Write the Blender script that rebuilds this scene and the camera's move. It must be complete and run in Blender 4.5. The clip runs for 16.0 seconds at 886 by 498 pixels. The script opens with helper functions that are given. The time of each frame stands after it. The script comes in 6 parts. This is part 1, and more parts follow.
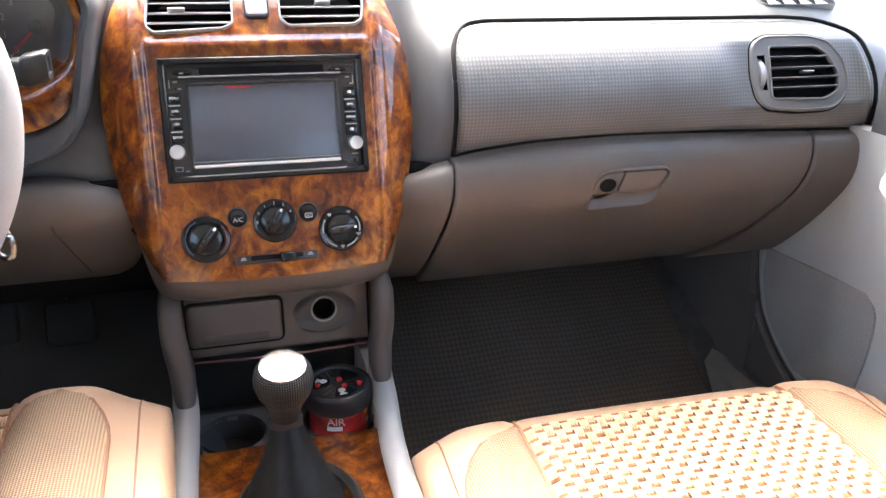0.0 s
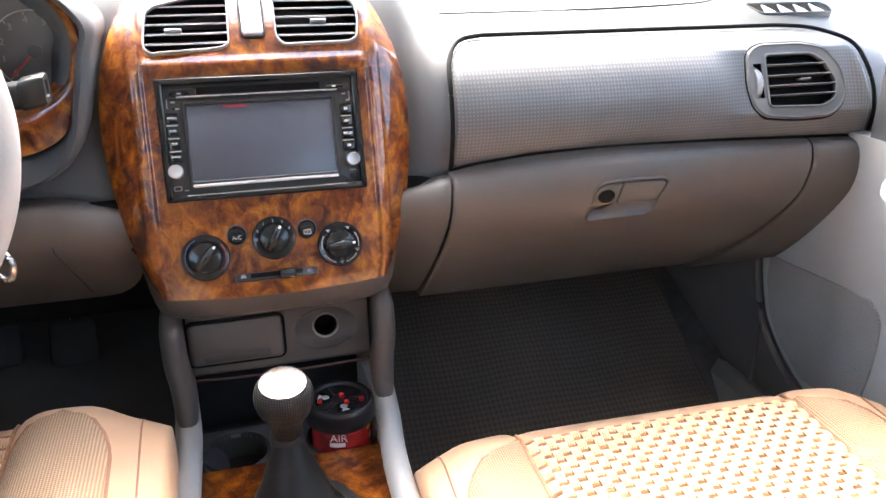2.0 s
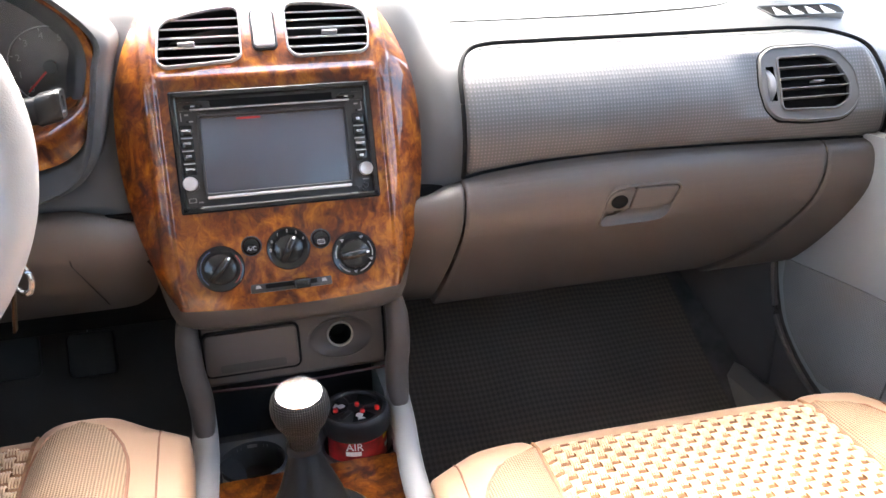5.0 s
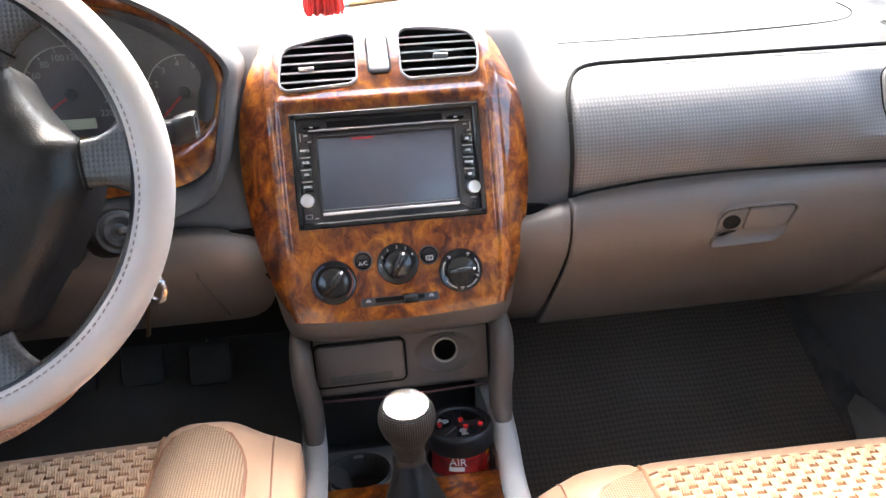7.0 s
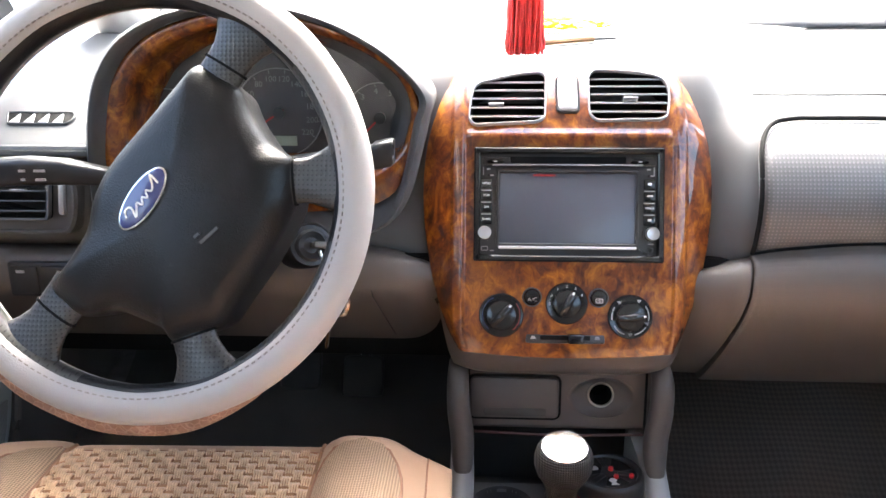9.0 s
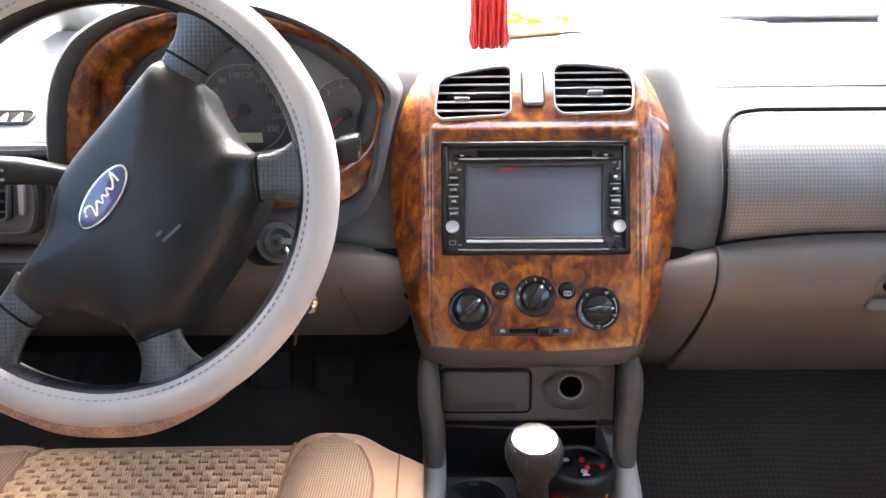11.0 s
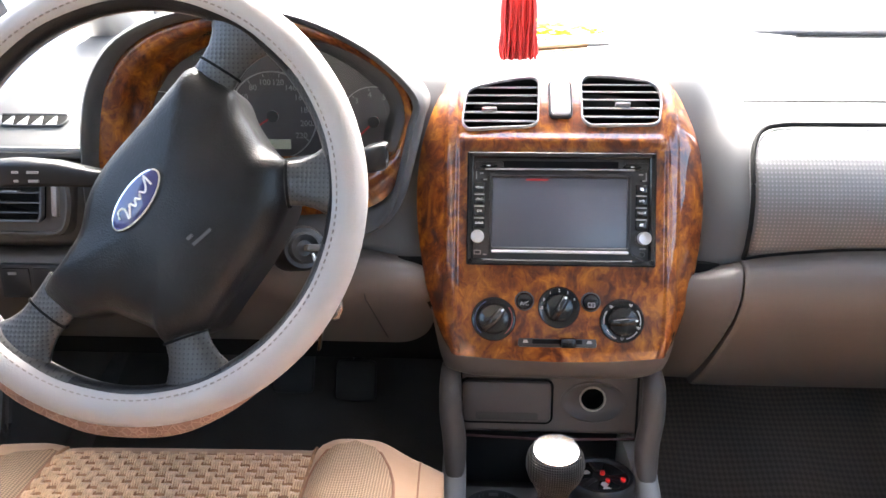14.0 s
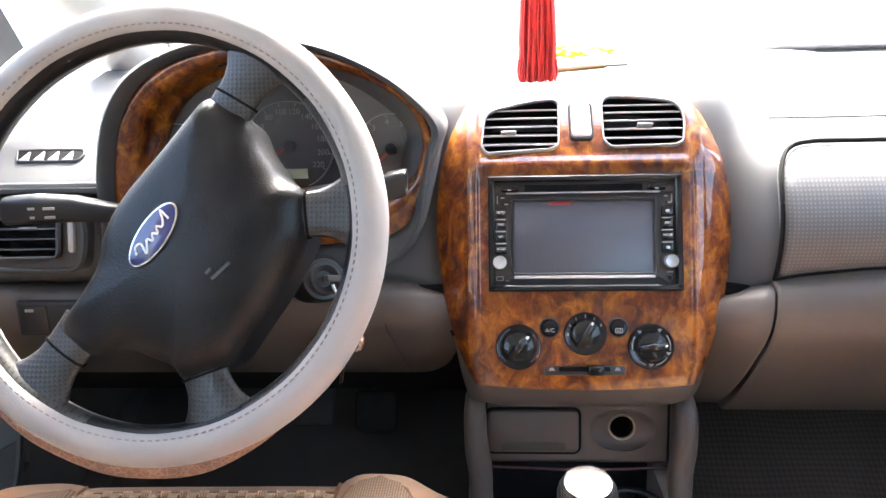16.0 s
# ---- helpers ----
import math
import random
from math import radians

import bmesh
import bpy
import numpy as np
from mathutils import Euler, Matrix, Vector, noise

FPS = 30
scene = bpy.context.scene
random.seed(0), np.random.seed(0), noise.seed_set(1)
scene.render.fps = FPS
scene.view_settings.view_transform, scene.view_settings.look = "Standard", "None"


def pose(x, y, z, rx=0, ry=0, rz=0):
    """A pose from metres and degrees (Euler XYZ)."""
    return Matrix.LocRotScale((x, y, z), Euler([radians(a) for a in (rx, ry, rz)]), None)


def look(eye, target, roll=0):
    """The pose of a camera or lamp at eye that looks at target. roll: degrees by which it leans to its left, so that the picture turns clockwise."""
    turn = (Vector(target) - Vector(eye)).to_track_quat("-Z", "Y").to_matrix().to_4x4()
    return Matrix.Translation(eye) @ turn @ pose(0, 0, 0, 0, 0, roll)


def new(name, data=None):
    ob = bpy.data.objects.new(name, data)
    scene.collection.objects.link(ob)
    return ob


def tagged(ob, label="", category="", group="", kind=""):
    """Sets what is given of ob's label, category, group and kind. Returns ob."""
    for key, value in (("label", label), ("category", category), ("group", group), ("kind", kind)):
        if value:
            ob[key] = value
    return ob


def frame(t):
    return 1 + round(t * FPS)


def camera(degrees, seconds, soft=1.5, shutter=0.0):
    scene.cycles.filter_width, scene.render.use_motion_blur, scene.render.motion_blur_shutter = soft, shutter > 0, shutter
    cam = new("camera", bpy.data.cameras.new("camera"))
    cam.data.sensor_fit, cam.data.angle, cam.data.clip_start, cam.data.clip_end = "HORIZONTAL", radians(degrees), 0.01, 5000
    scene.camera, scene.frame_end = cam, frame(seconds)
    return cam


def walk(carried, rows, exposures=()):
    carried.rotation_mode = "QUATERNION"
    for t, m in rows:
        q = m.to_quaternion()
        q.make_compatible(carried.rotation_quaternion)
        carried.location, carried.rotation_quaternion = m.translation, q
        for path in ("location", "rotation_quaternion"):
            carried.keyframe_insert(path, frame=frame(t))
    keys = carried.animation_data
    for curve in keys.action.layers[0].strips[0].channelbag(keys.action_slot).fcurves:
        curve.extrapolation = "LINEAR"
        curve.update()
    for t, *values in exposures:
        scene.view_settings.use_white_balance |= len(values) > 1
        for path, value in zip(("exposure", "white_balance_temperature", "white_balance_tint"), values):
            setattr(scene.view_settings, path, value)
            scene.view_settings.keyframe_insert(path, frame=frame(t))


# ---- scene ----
cam = camera(60.2, 16.0)
PATH = [
    (0, (-0.041, -0.717, 0.825), (0.484, 1.049, 0.046), 1.2),
    (0.5, (-0.038, -0.718, 0.824), (0.481, 1.054, 0.056), 1.2),
    (1, (-0.041, -0.719, 0.828), (0.47, 1.064, 0.079), 0.6),
    (1.5, (-0.042, -0.714, 0.822), (0.517, 1.048, 0.059), 1.1),
    (2, (-0.032, -0.72, 0.826), (0.475, 1.065, 0.079), -0.1),
    (2.5, (-0.04, -0.722, 0.827), (0.447, 1.082, 0.112), -0.8),
    (3, (-0.043, -0.722, 0.826), (0.444, 1.083, 0.116), -1.0),
    (3.5, (-0.04, -0.721, 0.827), (0.451, 1.081, 0.111), -1.1),
    (5.8, (-0.033, -0.719, 0.829), (0.416, 1.085, 0.091), -1.6),
    (6, (-0.036, -0.72, 0.829), (0.39, 1.094, 0.103), -2.1),
    (6.5, (-0.039, -0.723, 0.829), (0.364, 1.101, 0.114), -2.3),
    (7, (-0.044, -0.73, 0.826), (0.19, 1.142, 0.162), -3.1),
    (7.5, (-0.068, -0.731, 0.831), (0.028, 1.164, 0.199), -1.2),
    (8, (-0.089, -0.727, 0.833), (-0.193, 1.174, 0.219), 0.2),
    (8.5, (-0.087, -0.728, 0.834), (-0.216, 1.175, 0.233), 0.0),
    (9, (-0.085, -0.731, 0.836), (-0.188, 1.179, 0.251), -0.3),
    (9.5, (-0.08, -0.733, 0.835), (-0.174, 1.179, 0.256), -0.8),
    (10, (-0.08, -0.731, 0.833), (-0.133, 1.178, 0.241), -0.9),
    (12.5, (-0.077, -0.733, 0.834), (-0.107, 1.18, 0.253), -0.5),
    (13, (-0.078, -0.734, 0.834), (-0.109, 1.181, 0.26), -0.4),
    (13.5, (-0.082, -0.733, 0.834), (-0.16, 1.182, 0.264), -0.5),
    (14, (-0.084, -0.734, 0.834), (-0.171, 1.182, 0.265), 0.1),
    (14.5, (-0.093, -0.726, 0.833), (-0.316, 1.178, 0.262), -0.2),
    (15, (-0.098, -0.72, 0.831), (-0.376, 1.177, 0.261), 0.1),
    (15.5, (-0.093, -0.722, 0.832), (-0.266, 1.199, 0.304), 1.3),
    (16, (-0.092, -0.718, 0.833), (-0.216, 1.212, 0.325), -1.5),
]
walk(cam, [(t, look(eye, target, roll)) for t, eye, target, roll in PATH])

# ---- light ----
world = bpy.data.worlds.new("world")
scene.world = world
world.use_nodes = True
wn = world.node_tree
sky = wn.nodes.new("ShaderNodeTexSky")
sky.sky_type = "NISHITA"
sky.sun_disc = False
sky.sun_elevation = radians(52)
sky.sun_rotation = radians(-2)
sky.air_density, sky.dust_density, sky.ozone_density = 1.0, 8.0, 1.0
cast = wn.nodes.new("ShaderNodeVectorMath")
cast.operation = "MULTIPLY"
cast.inputs[1].default_value = (0.955, 1.0, 1.03)
wn.links.new(sky.outputs[0], cast.inputs[0])
wn.links.new(cast.outputs[0], wn.nodes["Background"].inputs[0])
wn.nodes["Background"].inputs[1].default_value = 0.15
sun_data = bpy.data.lights.new("sun", "SUN")
sun_data.energy, sun_data.angle, sun_data.color = 0.5, radians(35), (0.985, 1.0, 1.01)
sun = new("sun", sun_data)
sun.matrix_world = look((0, 0, 6), (0.2, -5.4, 0))
scene.view_settings.exposure = 4.38


# ---- materials ----
def nodes_of(name):
    m = bpy.data.materials.new(name)
    m.use_nodes = True
    return m, m.node_tree.nodes, m.node_tree.links, m.node_tree.nodes["Principled BSDF"]


def plastic(name, col, rough=0.5, var=0.12, scale=60, bump=0.15, bscale=900, metal=0.0, coat=0.0, spec=0.5, sheen=0.0):
    """A plain moulded or woven surface: two scales of colour change, a fine grain and a bump."""
    m, n, l, b = nodes_of(name)
    tc = n.new("ShaderNodeTexCoord")
    big, fine = n.new("ShaderNodeTexNoise"), n.new("ShaderNodeTexNoise")
    big.inputs["Scale"].default_value, fine.inputs["Scale"].default_value = scale / 8, bscale
    big.inputs["Detail"].default_value = 4
    l.new(tc.outputs["Object"], big.inputs["Vector"])
    l.new(tc.outputs["Object"], fine.inputs["Vector"])
    ramp = n.new("ShaderNodeMapRange")
    ramp.inputs[1].default_value, ramp.inputs[2].default_value = 0.3, 0.7
    ramp.inputs[3].default_value, ramp.inputs[4].default_value = 1 - var, 1 + var
    l.new(big.outputs[0], ramp.inputs[0])
    mix = n.new("ShaderNodeVectorMath")
    mix.operation = "SCALE"
    mix.inputs[0].default_value = col
    l.new(ramp.outputs[0], mix.inputs["Scale"])
    l.new(mix.outputs[0], b.inputs["Base Color"])
    rr = n.new("ShaderNodeMapRange")
    rr.inputs[3].default_value, rr.inputs[4].default_value = max(rough - 0.035, 0.02), min(rough + 0.035, 1)
    l.new(big.outputs[0], rr.inputs[0])
    l.new(rr.outputs[0], b.inputs["Roughness"])
    bp = n.new("ShaderNodeBump")
    bp.inputs["Strength"].default_value, bp.inputs["Distance"].default_value = bump, 0.0006
    l.new(fine.outputs[0], bp.inputs["Height"])
    l.new(bp.outputs[0], b.inputs["Normal"])
    b.inputs["Metallic"].default_value = metal
    b.inputs["Coat Weight"].default_value = coat
    b.inputs["Coat Roughness"].default_value = 0.05
    b.inputs["Specular IOR Level"].default_value = spec
    b.inputs["Sheen Weight"].default_value = sheen
    return m


def dotted(name, col, pitch, rough=0.5, depth=0.5, dark=0.6, axes="XZ", lo=0.35, hi=0.75, light=1.0, spec=0.5):
    """Plastic or cloth with a regular net of small dimples."""
    m, n, l, b = nodes_of(name)
    tc = n.new("ShaderNodeTexCoord")
    sep = n.new("ShaderNodeSeparateXYZ")
    l.new(tc.outputs["Object"], sep.inputs[0])

    def calc(op, a, c):
        q = n.new("ShaderNodeMath")
        q.operation = op
        for i, v in enumerate((a, c)):
            if isinstance(v, (int, float)):
                q.inputs[i].default_value = v
            elif v is not None:
                l.new(v, q.inputs[i])
        return q.outputs[0]
    a, c = sep.outputs[axes[0]], sep.outputs[axes[1]]
    s1 = calc("SINE", calc("MULTIPLY", calc("ADD", a, c), math.pi * 1.414 / pitch), None)
    s2 = calc("SINE", calc("MULTIPLY", calc("SUBTRACT", a, c), math.pi * 1.414 / pitch), None)
    net = calc("MULTIPLY", s1, s2)
    net01 = calc("MULTIPLY_ADD", net, 0.5)
    net01.node.inputs[2].default_value = 0.5
    ramp = n.new("ShaderNodeMapRange")
    ramp.inputs[1].default_value, ramp.inputs[2].default_value = lo, hi
    ramp.inputs[3].default_value, ramp.inputs[4].default_value = dark, light
    l.new(net01, ramp.inputs[0])
    big = n.new("ShaderNodeTexNoise")
    big.inputs["Scale"].default_value = 9
    l.new(tc.outputs["Object"], big.inputs["Vector"])
    vary = calc("MULTIPLY_ADD", big.outputs[0], 0.5)
    vary.node.inputs[2].default_value = 0.75
    both = calc("MULTIPLY", ramp.outputs[0], vary)
    mix = n.new("ShaderNodeVectorMath")
    mix.operation = "SCALE"
    mix.inputs[0].default_value = col
    l.new(both, mix.inputs["Scale"])
    l.new(mix.outputs[0], b.inputs["Base Color"])
    b.inputs["Roughness"].default_value = rough
    b.inputs["Specular IOR Level"].default_value = spec
    bp = n.new("ShaderNodeBump")
    bp.inputs["Strength"].default_value, bp.inputs["Distance"].default_value = depth, 0.001
    l.new(net01, bp.inputs["Height"])
    l.new(bp.outputs[0], b.inputs["Normal"])
    return m


def burl_wood(name):
    """Lacquered burl: mottled orange-brown figure with dark knots, small eyes and fine flecks."""
    m, n, l, b = nodes_of(name)
    tc = n.new("ShaderNodeTexCoord")
    mp = n.new("ShaderNodeMapping")
    mp.inputs["Scale"].default_value = (1.0, 1.0, 0.75)
    l.new(tc.outputs["Object"], mp.inputs["Vector"])

    def noise_at(src, size, detail, rough):
        f = n.new("ShaderNodeTexNoise")
        f.inputs["Scale"].default_value, f.inputs["Detail"].default_value, f.inputs["Roughness"].default_value = size, detail, rough
        l.new(src, f.inputs["Vector"])
        return f

    def warped(src, size, amount):
        w = noise_at(src, size, 3, 0.55)
        add = n.new("ShaderNodeVectorMath")
        add.operation = "MULTIPLY_ADD"
        add.inputs[1].default_value = (amount, amount, amount)
        l.new(w.outputs["Color"], add.inputs[0])
        l.new(src, add.inputs[2])
        return add.outputs[0]

    def calc(op, a, c, d=None):
        q = n.new("ShaderNodeMath")
        q.operation = op
        for i, v in enumerate((a, c, d)):
            if isinstance(v, (int, float)):
                q.inputs[i].default_value = v
            elif v is not None:
                l.new(v, q.inputs[i])
        return q.outputs[0]
    at = warped(warped(mp.outputs[0], 20, 0.055), 95, 0.011)
    cloud = noise_at(at, 62, 7, 0.62).outputs[0]
    fleck = noise_at(at, 330, 4, 0.6).outputs[0]
    patch = noise_at(mp.outputs[0], 12, 2, 0.5).outputs[0]
    eyes = n.new("ShaderNodeTexVoronoi")
    eyes.inputs["Scale"].default_value = 80
    l.new(warped(mp.outputs[0], 60, 0.012), eyes.inputs["Vector"])
    dark_eye = n.new("ShaderNodeMapRange")
    dark_eye.inputs[1].default_value, dark_eye.inputs[2].default_value = 0.10, 0.34
    dark_eye.inputs[3].default_value, dark_eye.inputs[4].default_value = -0.07, 0.0
    l.new(eyes.outputs["Distance"], dark_eye.inputs[0])
    v = calc("MULTIPLY_ADD", fleck, 0.16, -0.08)
    v = calc("ADD", v, cloud)
    v = calc("ADD", v, calc("MULTIPLY_ADD", patch, 0.26, -0.13))
    v = calc("ADD", v, dark_eye.outputs[0])
    ramp = n.new("ShaderNodeValToRGB")
    e = ramp.color_ramp.elements
    e[0].position, e[0].color = 0.28, (0.030, 0.0050, 0.002, 1)
    e[1].position, e[1].color = 0.70, (0.36, 0.130, 0.010, 1)
    for p, c in ((0.37, (0.064, 0.0115, 0.0022, 1)), (0.455, (0.120, 0.0265, 0.0028, 1)), (0.56, (0.210, 0.060, 0.0048, 1))):
        q = e.new(p)
        q.color = c
    l.new(v, ramp.inputs[0])
    l.new(ramp.outputs[0], b.inputs["Base Color"])
    b.inputs["Roughness"].default_value = 0.5
    b.inputs["Specular IOR Level"].default_value = 0.15
    b.inputs["Coat Weight"].default_value, b.inputs["Coat Roughness"].default_value = 1.0, 0.04
    b.inputs["Coat IOR"].default_value = 1.65
    return m


def cracked(name, col, line):
    """Old lining, flaked along a net of cracks."""
    m, n, l, b = nodes_of(name)
    tc = n.new("ShaderNodeTexCoord")
    vo = n.new("ShaderNodeTexVoronoi")
    vo.feature = "DISTANCE_TO_EDGE"
    vo.inputs["Scale"].default_value = 150
    vo.distance = "CHEBYCHEV"
    no = n.new("ShaderNodeTexNoise")
    no.inputs["Scale"].default_value, no.inputs["Detail"].default_value = 60, 6
    l.new(tc.outputs["Object"], vo.inputs["Vector"])
    l.new(tc.outputs["Object"], no.inputs["Vector"])
    r = n.new("ShaderNodeMapRange")
    r.inputs[1].default_value, r.inputs[2].default_value = 0.02, 0.12
    l.new(vo.outputs["Distance"], r.inputs[0])
    mx = n.new("ShaderNodeMix")
    mx.data_type = "RGBA"
    mx.inputs[6].default_value, mx.inputs[7].default_value = (*line, 1), (*col, 1)
    l.new(r.outputs[0], mx.inputs[0])
    sc = n.new("ShaderNodeVectorMath")
    sc.operation = "SCALE"
    l.new(mx.outputs[2], sc.inputs[0])
    mr = n.new("ShaderNodeMapRange")
    mr.inputs[3].default_value, mr.inputs[4].default_value = 0.5, 1.5
    l.new(no.outputs[0], mr.inputs[0])
    l.new(mr.outputs[0], sc.inputs["Scale"])
    l.new(sc.outputs[0], b.inputs["Base Color"])
    b.inputs["Roughness"].default_value = 0.8
    bp = n.new("ShaderNodeBump")
    bp.inputs["Strength"].default_value, bp.inputs["Distance"].default_value = 0.6, 0.001
    l.new(r.outputs[0], bp.inputs["Height"])
    l.new(bp.outputs[0], b.inputs["Normal"])
    return m


def glass(name, tint=(1, 1, 1), rough=0.0):
    m, n, l, b = nodes_of(name)
    b.inputs["Base Color"].default_value = (*tint, 1)
    b.inputs["Transmission Weight"].default_value = 1.0
    b.inputs["Roughness"].default_value = rough
    b.inputs["IOR"].default_value = 1.45
    return m


def glow(name, col, strength):
    m, n, l, b = nodes_of(name)
    b.inputs["Base Color"].default_value = (*col, 1)
    b.inputs["Emission Color"].default_value = (*col, 1)
    b.inputs["Emission Strength"].default_value = strength
    return m


GREY = plastic("charcoal_plastic", (0.078, 0.080, 0.082), 0.52, 0.10, 40, 0.35, 1400, spec=0.26)
PADM = dotted("dimpled_grey_vinyl", (0.106, 0.106, 0.107), 0.0054, 0.46, 0.12, 0.95, "XZ", 0.62, 0.95, 1.6)
BEIGE = plastic("beige_plastic", (0.086, 0.074, 0.066), 0.50, 0.07, 30, 0.3, 1200)
TRIM = plastic("light_grey_door_trim", (0.35, 0.355, 0.35), 0.55, 0.07, 30, 0.3, 1100)
TRIMDOT = dotted("perforated_grey_trim", (0.285, 0.28, 0.268), 0.0036, 0.6, 0.25, 0.6, "YZ", 0.15, 0.55)
RAILM = plastic("grey_console_plastic", (0.33, 0.33, 0.325), 0.42, 0.06, 30, 0.2, 1200)
GLOSS = plastic("glossy_black_plastic", (0.012, 0.012, 0.012), 0.13, 0.2, 50, 0.05, 1200)
GLOSSY_LID = plastic("black_lid_plastic", (0.018, 0.018, 0.019), 0.34, 0.2, 60, 0.3, 900, spec=0.35)
STALKM = plastic("black_stalk_plastic", (0.014, 0.014, 0.015), 0.36, 0.15, 50, 0.2, 1200, spec=0.32)
BLACK = plastic("black_plastic", (0.017, 0.017, 0.018), 0.32, 0.2, 50, 0.15, 1200)
SATIN = plastic("black_satin_plastic", (0.026, 0.026, 0.027), 0.45, 0.2, 50, 0.3, 1500)
# Near-black with little sheen: paints the darkness of slots, openings and gaps.
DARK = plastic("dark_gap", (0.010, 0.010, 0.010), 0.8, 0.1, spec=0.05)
HUBM = plastic("black_grained_leather", (0.011, 0.011, 0.012), 0.30, 0.35, 160, 0.6, 700, spec=0.28)
GRIPM = dotted("perforated_black_leather", (0.034, 0.033, 0.032), 0.0050, 0.34, 0.22, 1.0, "XZ", 0.78, 0.92, 0.06, spec=0.6)
COVERM = plastic("pale_grey_leather", (0.355, 0.332, 0.315), 0.46, 0.05, 50, 0.35, 800)
WORN = cracked("worn_tan_lining", (0.28, 0.16, 0.11), (0.37, 0.235, 0.165))
BURL = burl_wood("lacquered_burl_wood")
CHROME = plastic("brushed_silver", (0.75, 0.75, 0.76), 0.22, 0.04, 60, 0.05, 2000, metal=1.0)
VENTM = plastic("grey_vent_plastic", (0.125, 0.123, 0.12), 0.55, 0.08, spec=0.3)
SLATM = plastic("grey_slat_plastic", (0.30, 0.30, 0.30), 0.28, 0.08)
# Blue-grey base is lifted to paint in the cabin's reflection on the glass.
SCREEN = plastic("dark_glass_screen", (0.066, 0.076, 0.096), 0.26, 0.05, 20, 0.0)
TAN = plastic("tan_leatherette", (0.39, 0.245, 0.155), 0.45, 0.10, 60, 0.35, 700)
PIPE = plastic("brown_piping", (0.22, 0.10, 0.055), 0.6, 0.1)
MESHM = dotted("tan_mesh_cloth", (0.34, 0.225, 0.14), 0.0034, 0.8, 0.7, 0.42, "XY", 0.25, 0.6)
STRAW = plastic("straw_weave", (0.55, 0.375, 0.24), 0.38, 0.28, 1500, 0.7, 600)
STRAW2 = plastic("golden_straw", (0.27, 0.135, 0.065), 0.5, 0.3, 900, 0.7, 500)
CARPET = plastic("dark_carpet", (0.075, 0.070, 0.066), 0.95, 0.35, 300, 1.0, 500)
DRIVER_MAT = plastic("dark_plain_rubber", (0.050, 0.045, 0.040), 0.85, 0.35, 40, 0.6, 400)
PEDALM = plastic("dark_pedal_rubber", (0.040, 0.036, 0.032), 0.75, 0.3, 80)
RUBBER = dotted("dark_rubber_mat", (0.088, 0.072, 0.058), 0.0105, 0.85, 0.45, 0.62, "XY", 0.3, 0.7)
# Headlining is out of view; set this pale to bounce light downwards.
CLOTH = plastic("grey_headlining", (0.68, 0.66, 0.63), 0.95, 0.06, 200, 0.6, 800)
# Black rubber painted pale grey, for the glare along the windscreen base.
GLARE_GREY = plastic("rubber_in_glare", (0.22, 0.22, 0.225), 0.8, 0.2)
# Unseen rear surfaces; grey chosen so they bounce fill light forward.
REARM = plastic("rear_fill_grey", (0.26, 0.25, 0.24), 0.9, 0.1, 200, 0.6, 800)
CUPM = plastic("dark_grey_tray_plastic", (0.11, 0.11, 0.112), 0.45, 0.1)
SPUN = plastic("spun_silver", (0.46, 0.46, 0.47), 0.30, 0.04, 60, 0.05, 2000, metal=0.8)
SILVER = plastic("silver_paint", (0.52, 0.52, 0.53), 0.3, 0.05, 60, 0.05, 2000, metal=0.3)
# Dark brown that paints the shade between the weave's strands.
WEAVE_SHADE = plastic("weave_gap_shade", (0.24, 0.12, 0.065), 0.9, 0.2)
# Sill and kick panel colours are set dark to carry the footwell's dimness.
SILLM = plastic("dim_grey_sill_trim", (0.19, 0.18, 0.165), 0.6, 0.1)
KICK = plastic("dim_brown_kick_panel", (0.105, 0.09, 0.08), 0.9, 0.15)
WHITE = plastic("white_print", (0.75, 0.75, 0.75), 0.5, 0.02)
RED = plastic("red_plastic", (0.55, 0.02, 0.02), 0.35, 0.15)
TASSELM = plastic("red_silk", (0.75, 0.016, 0.012), 0.5, 0.25, 500, 0.5, 500, sheen=0.4)
BLUE = plastic("blue_enamel", (0.020, 0.026, 0.13), 0.2, 0.1, coat=1.0)
# Gauge print is dimmer than DIAL, for the reflection washing over the lens.
DIMDIAL = plastic("dim_dial_print", (0.27, 0.26, 0.26), 0.5, 0.02)
FAINT = plastic("faint_grey_print", (0.07, 0.07, 0.07), 0.5)
DIAL = plastic("dial_print", (0.30, 0.30, 0.30), 0.5, 0.02)
# Base lifted towards grey: the lens's reflection is painted into the face.
FACE = plastic("dark_dial_face", (0.075, 0.068, 0.068), 0.35, 0.1, coat=0.3)
GREENLCD = plastic("pale_green_lcd", (0.42, 0.45, 0.33), 0.4, 0.05)
PETAL = bpy.data.materials.new("thin_yellow_petals")
PETAL.use_nodes = True
pn = PETAL.node_tree
pn.nodes.clear()
p_out, p_mix, p_front, p_through = (pn.nodes.new("ShaderNode" + k) for k in ("OutputMaterial", "MixShader", "BsdfDiffuse", "BsdfTranslucent"))
p_front.inputs[0].default_value = p_through.inputs[0].default_value = (0.95, 0.90, 0.16, 1)
p_mix.inputs[0].default_value = 0.6
pn.links.new(p_front.outputs[0], p_mix.inputs[1])
pn.links.new(p_through.outputs[0], p_mix.inputs[2])
pn.links.new(p_mix.outputs[0], p_out.inputs[0])
YELLOW = plastic("yellow_petals", (0.85, 0.55, 0.04), 0.6, 0.2)
LEAFM = plastic("foliage", (0.09, 0.14, 0.035), 0.6, 0.4, 300)
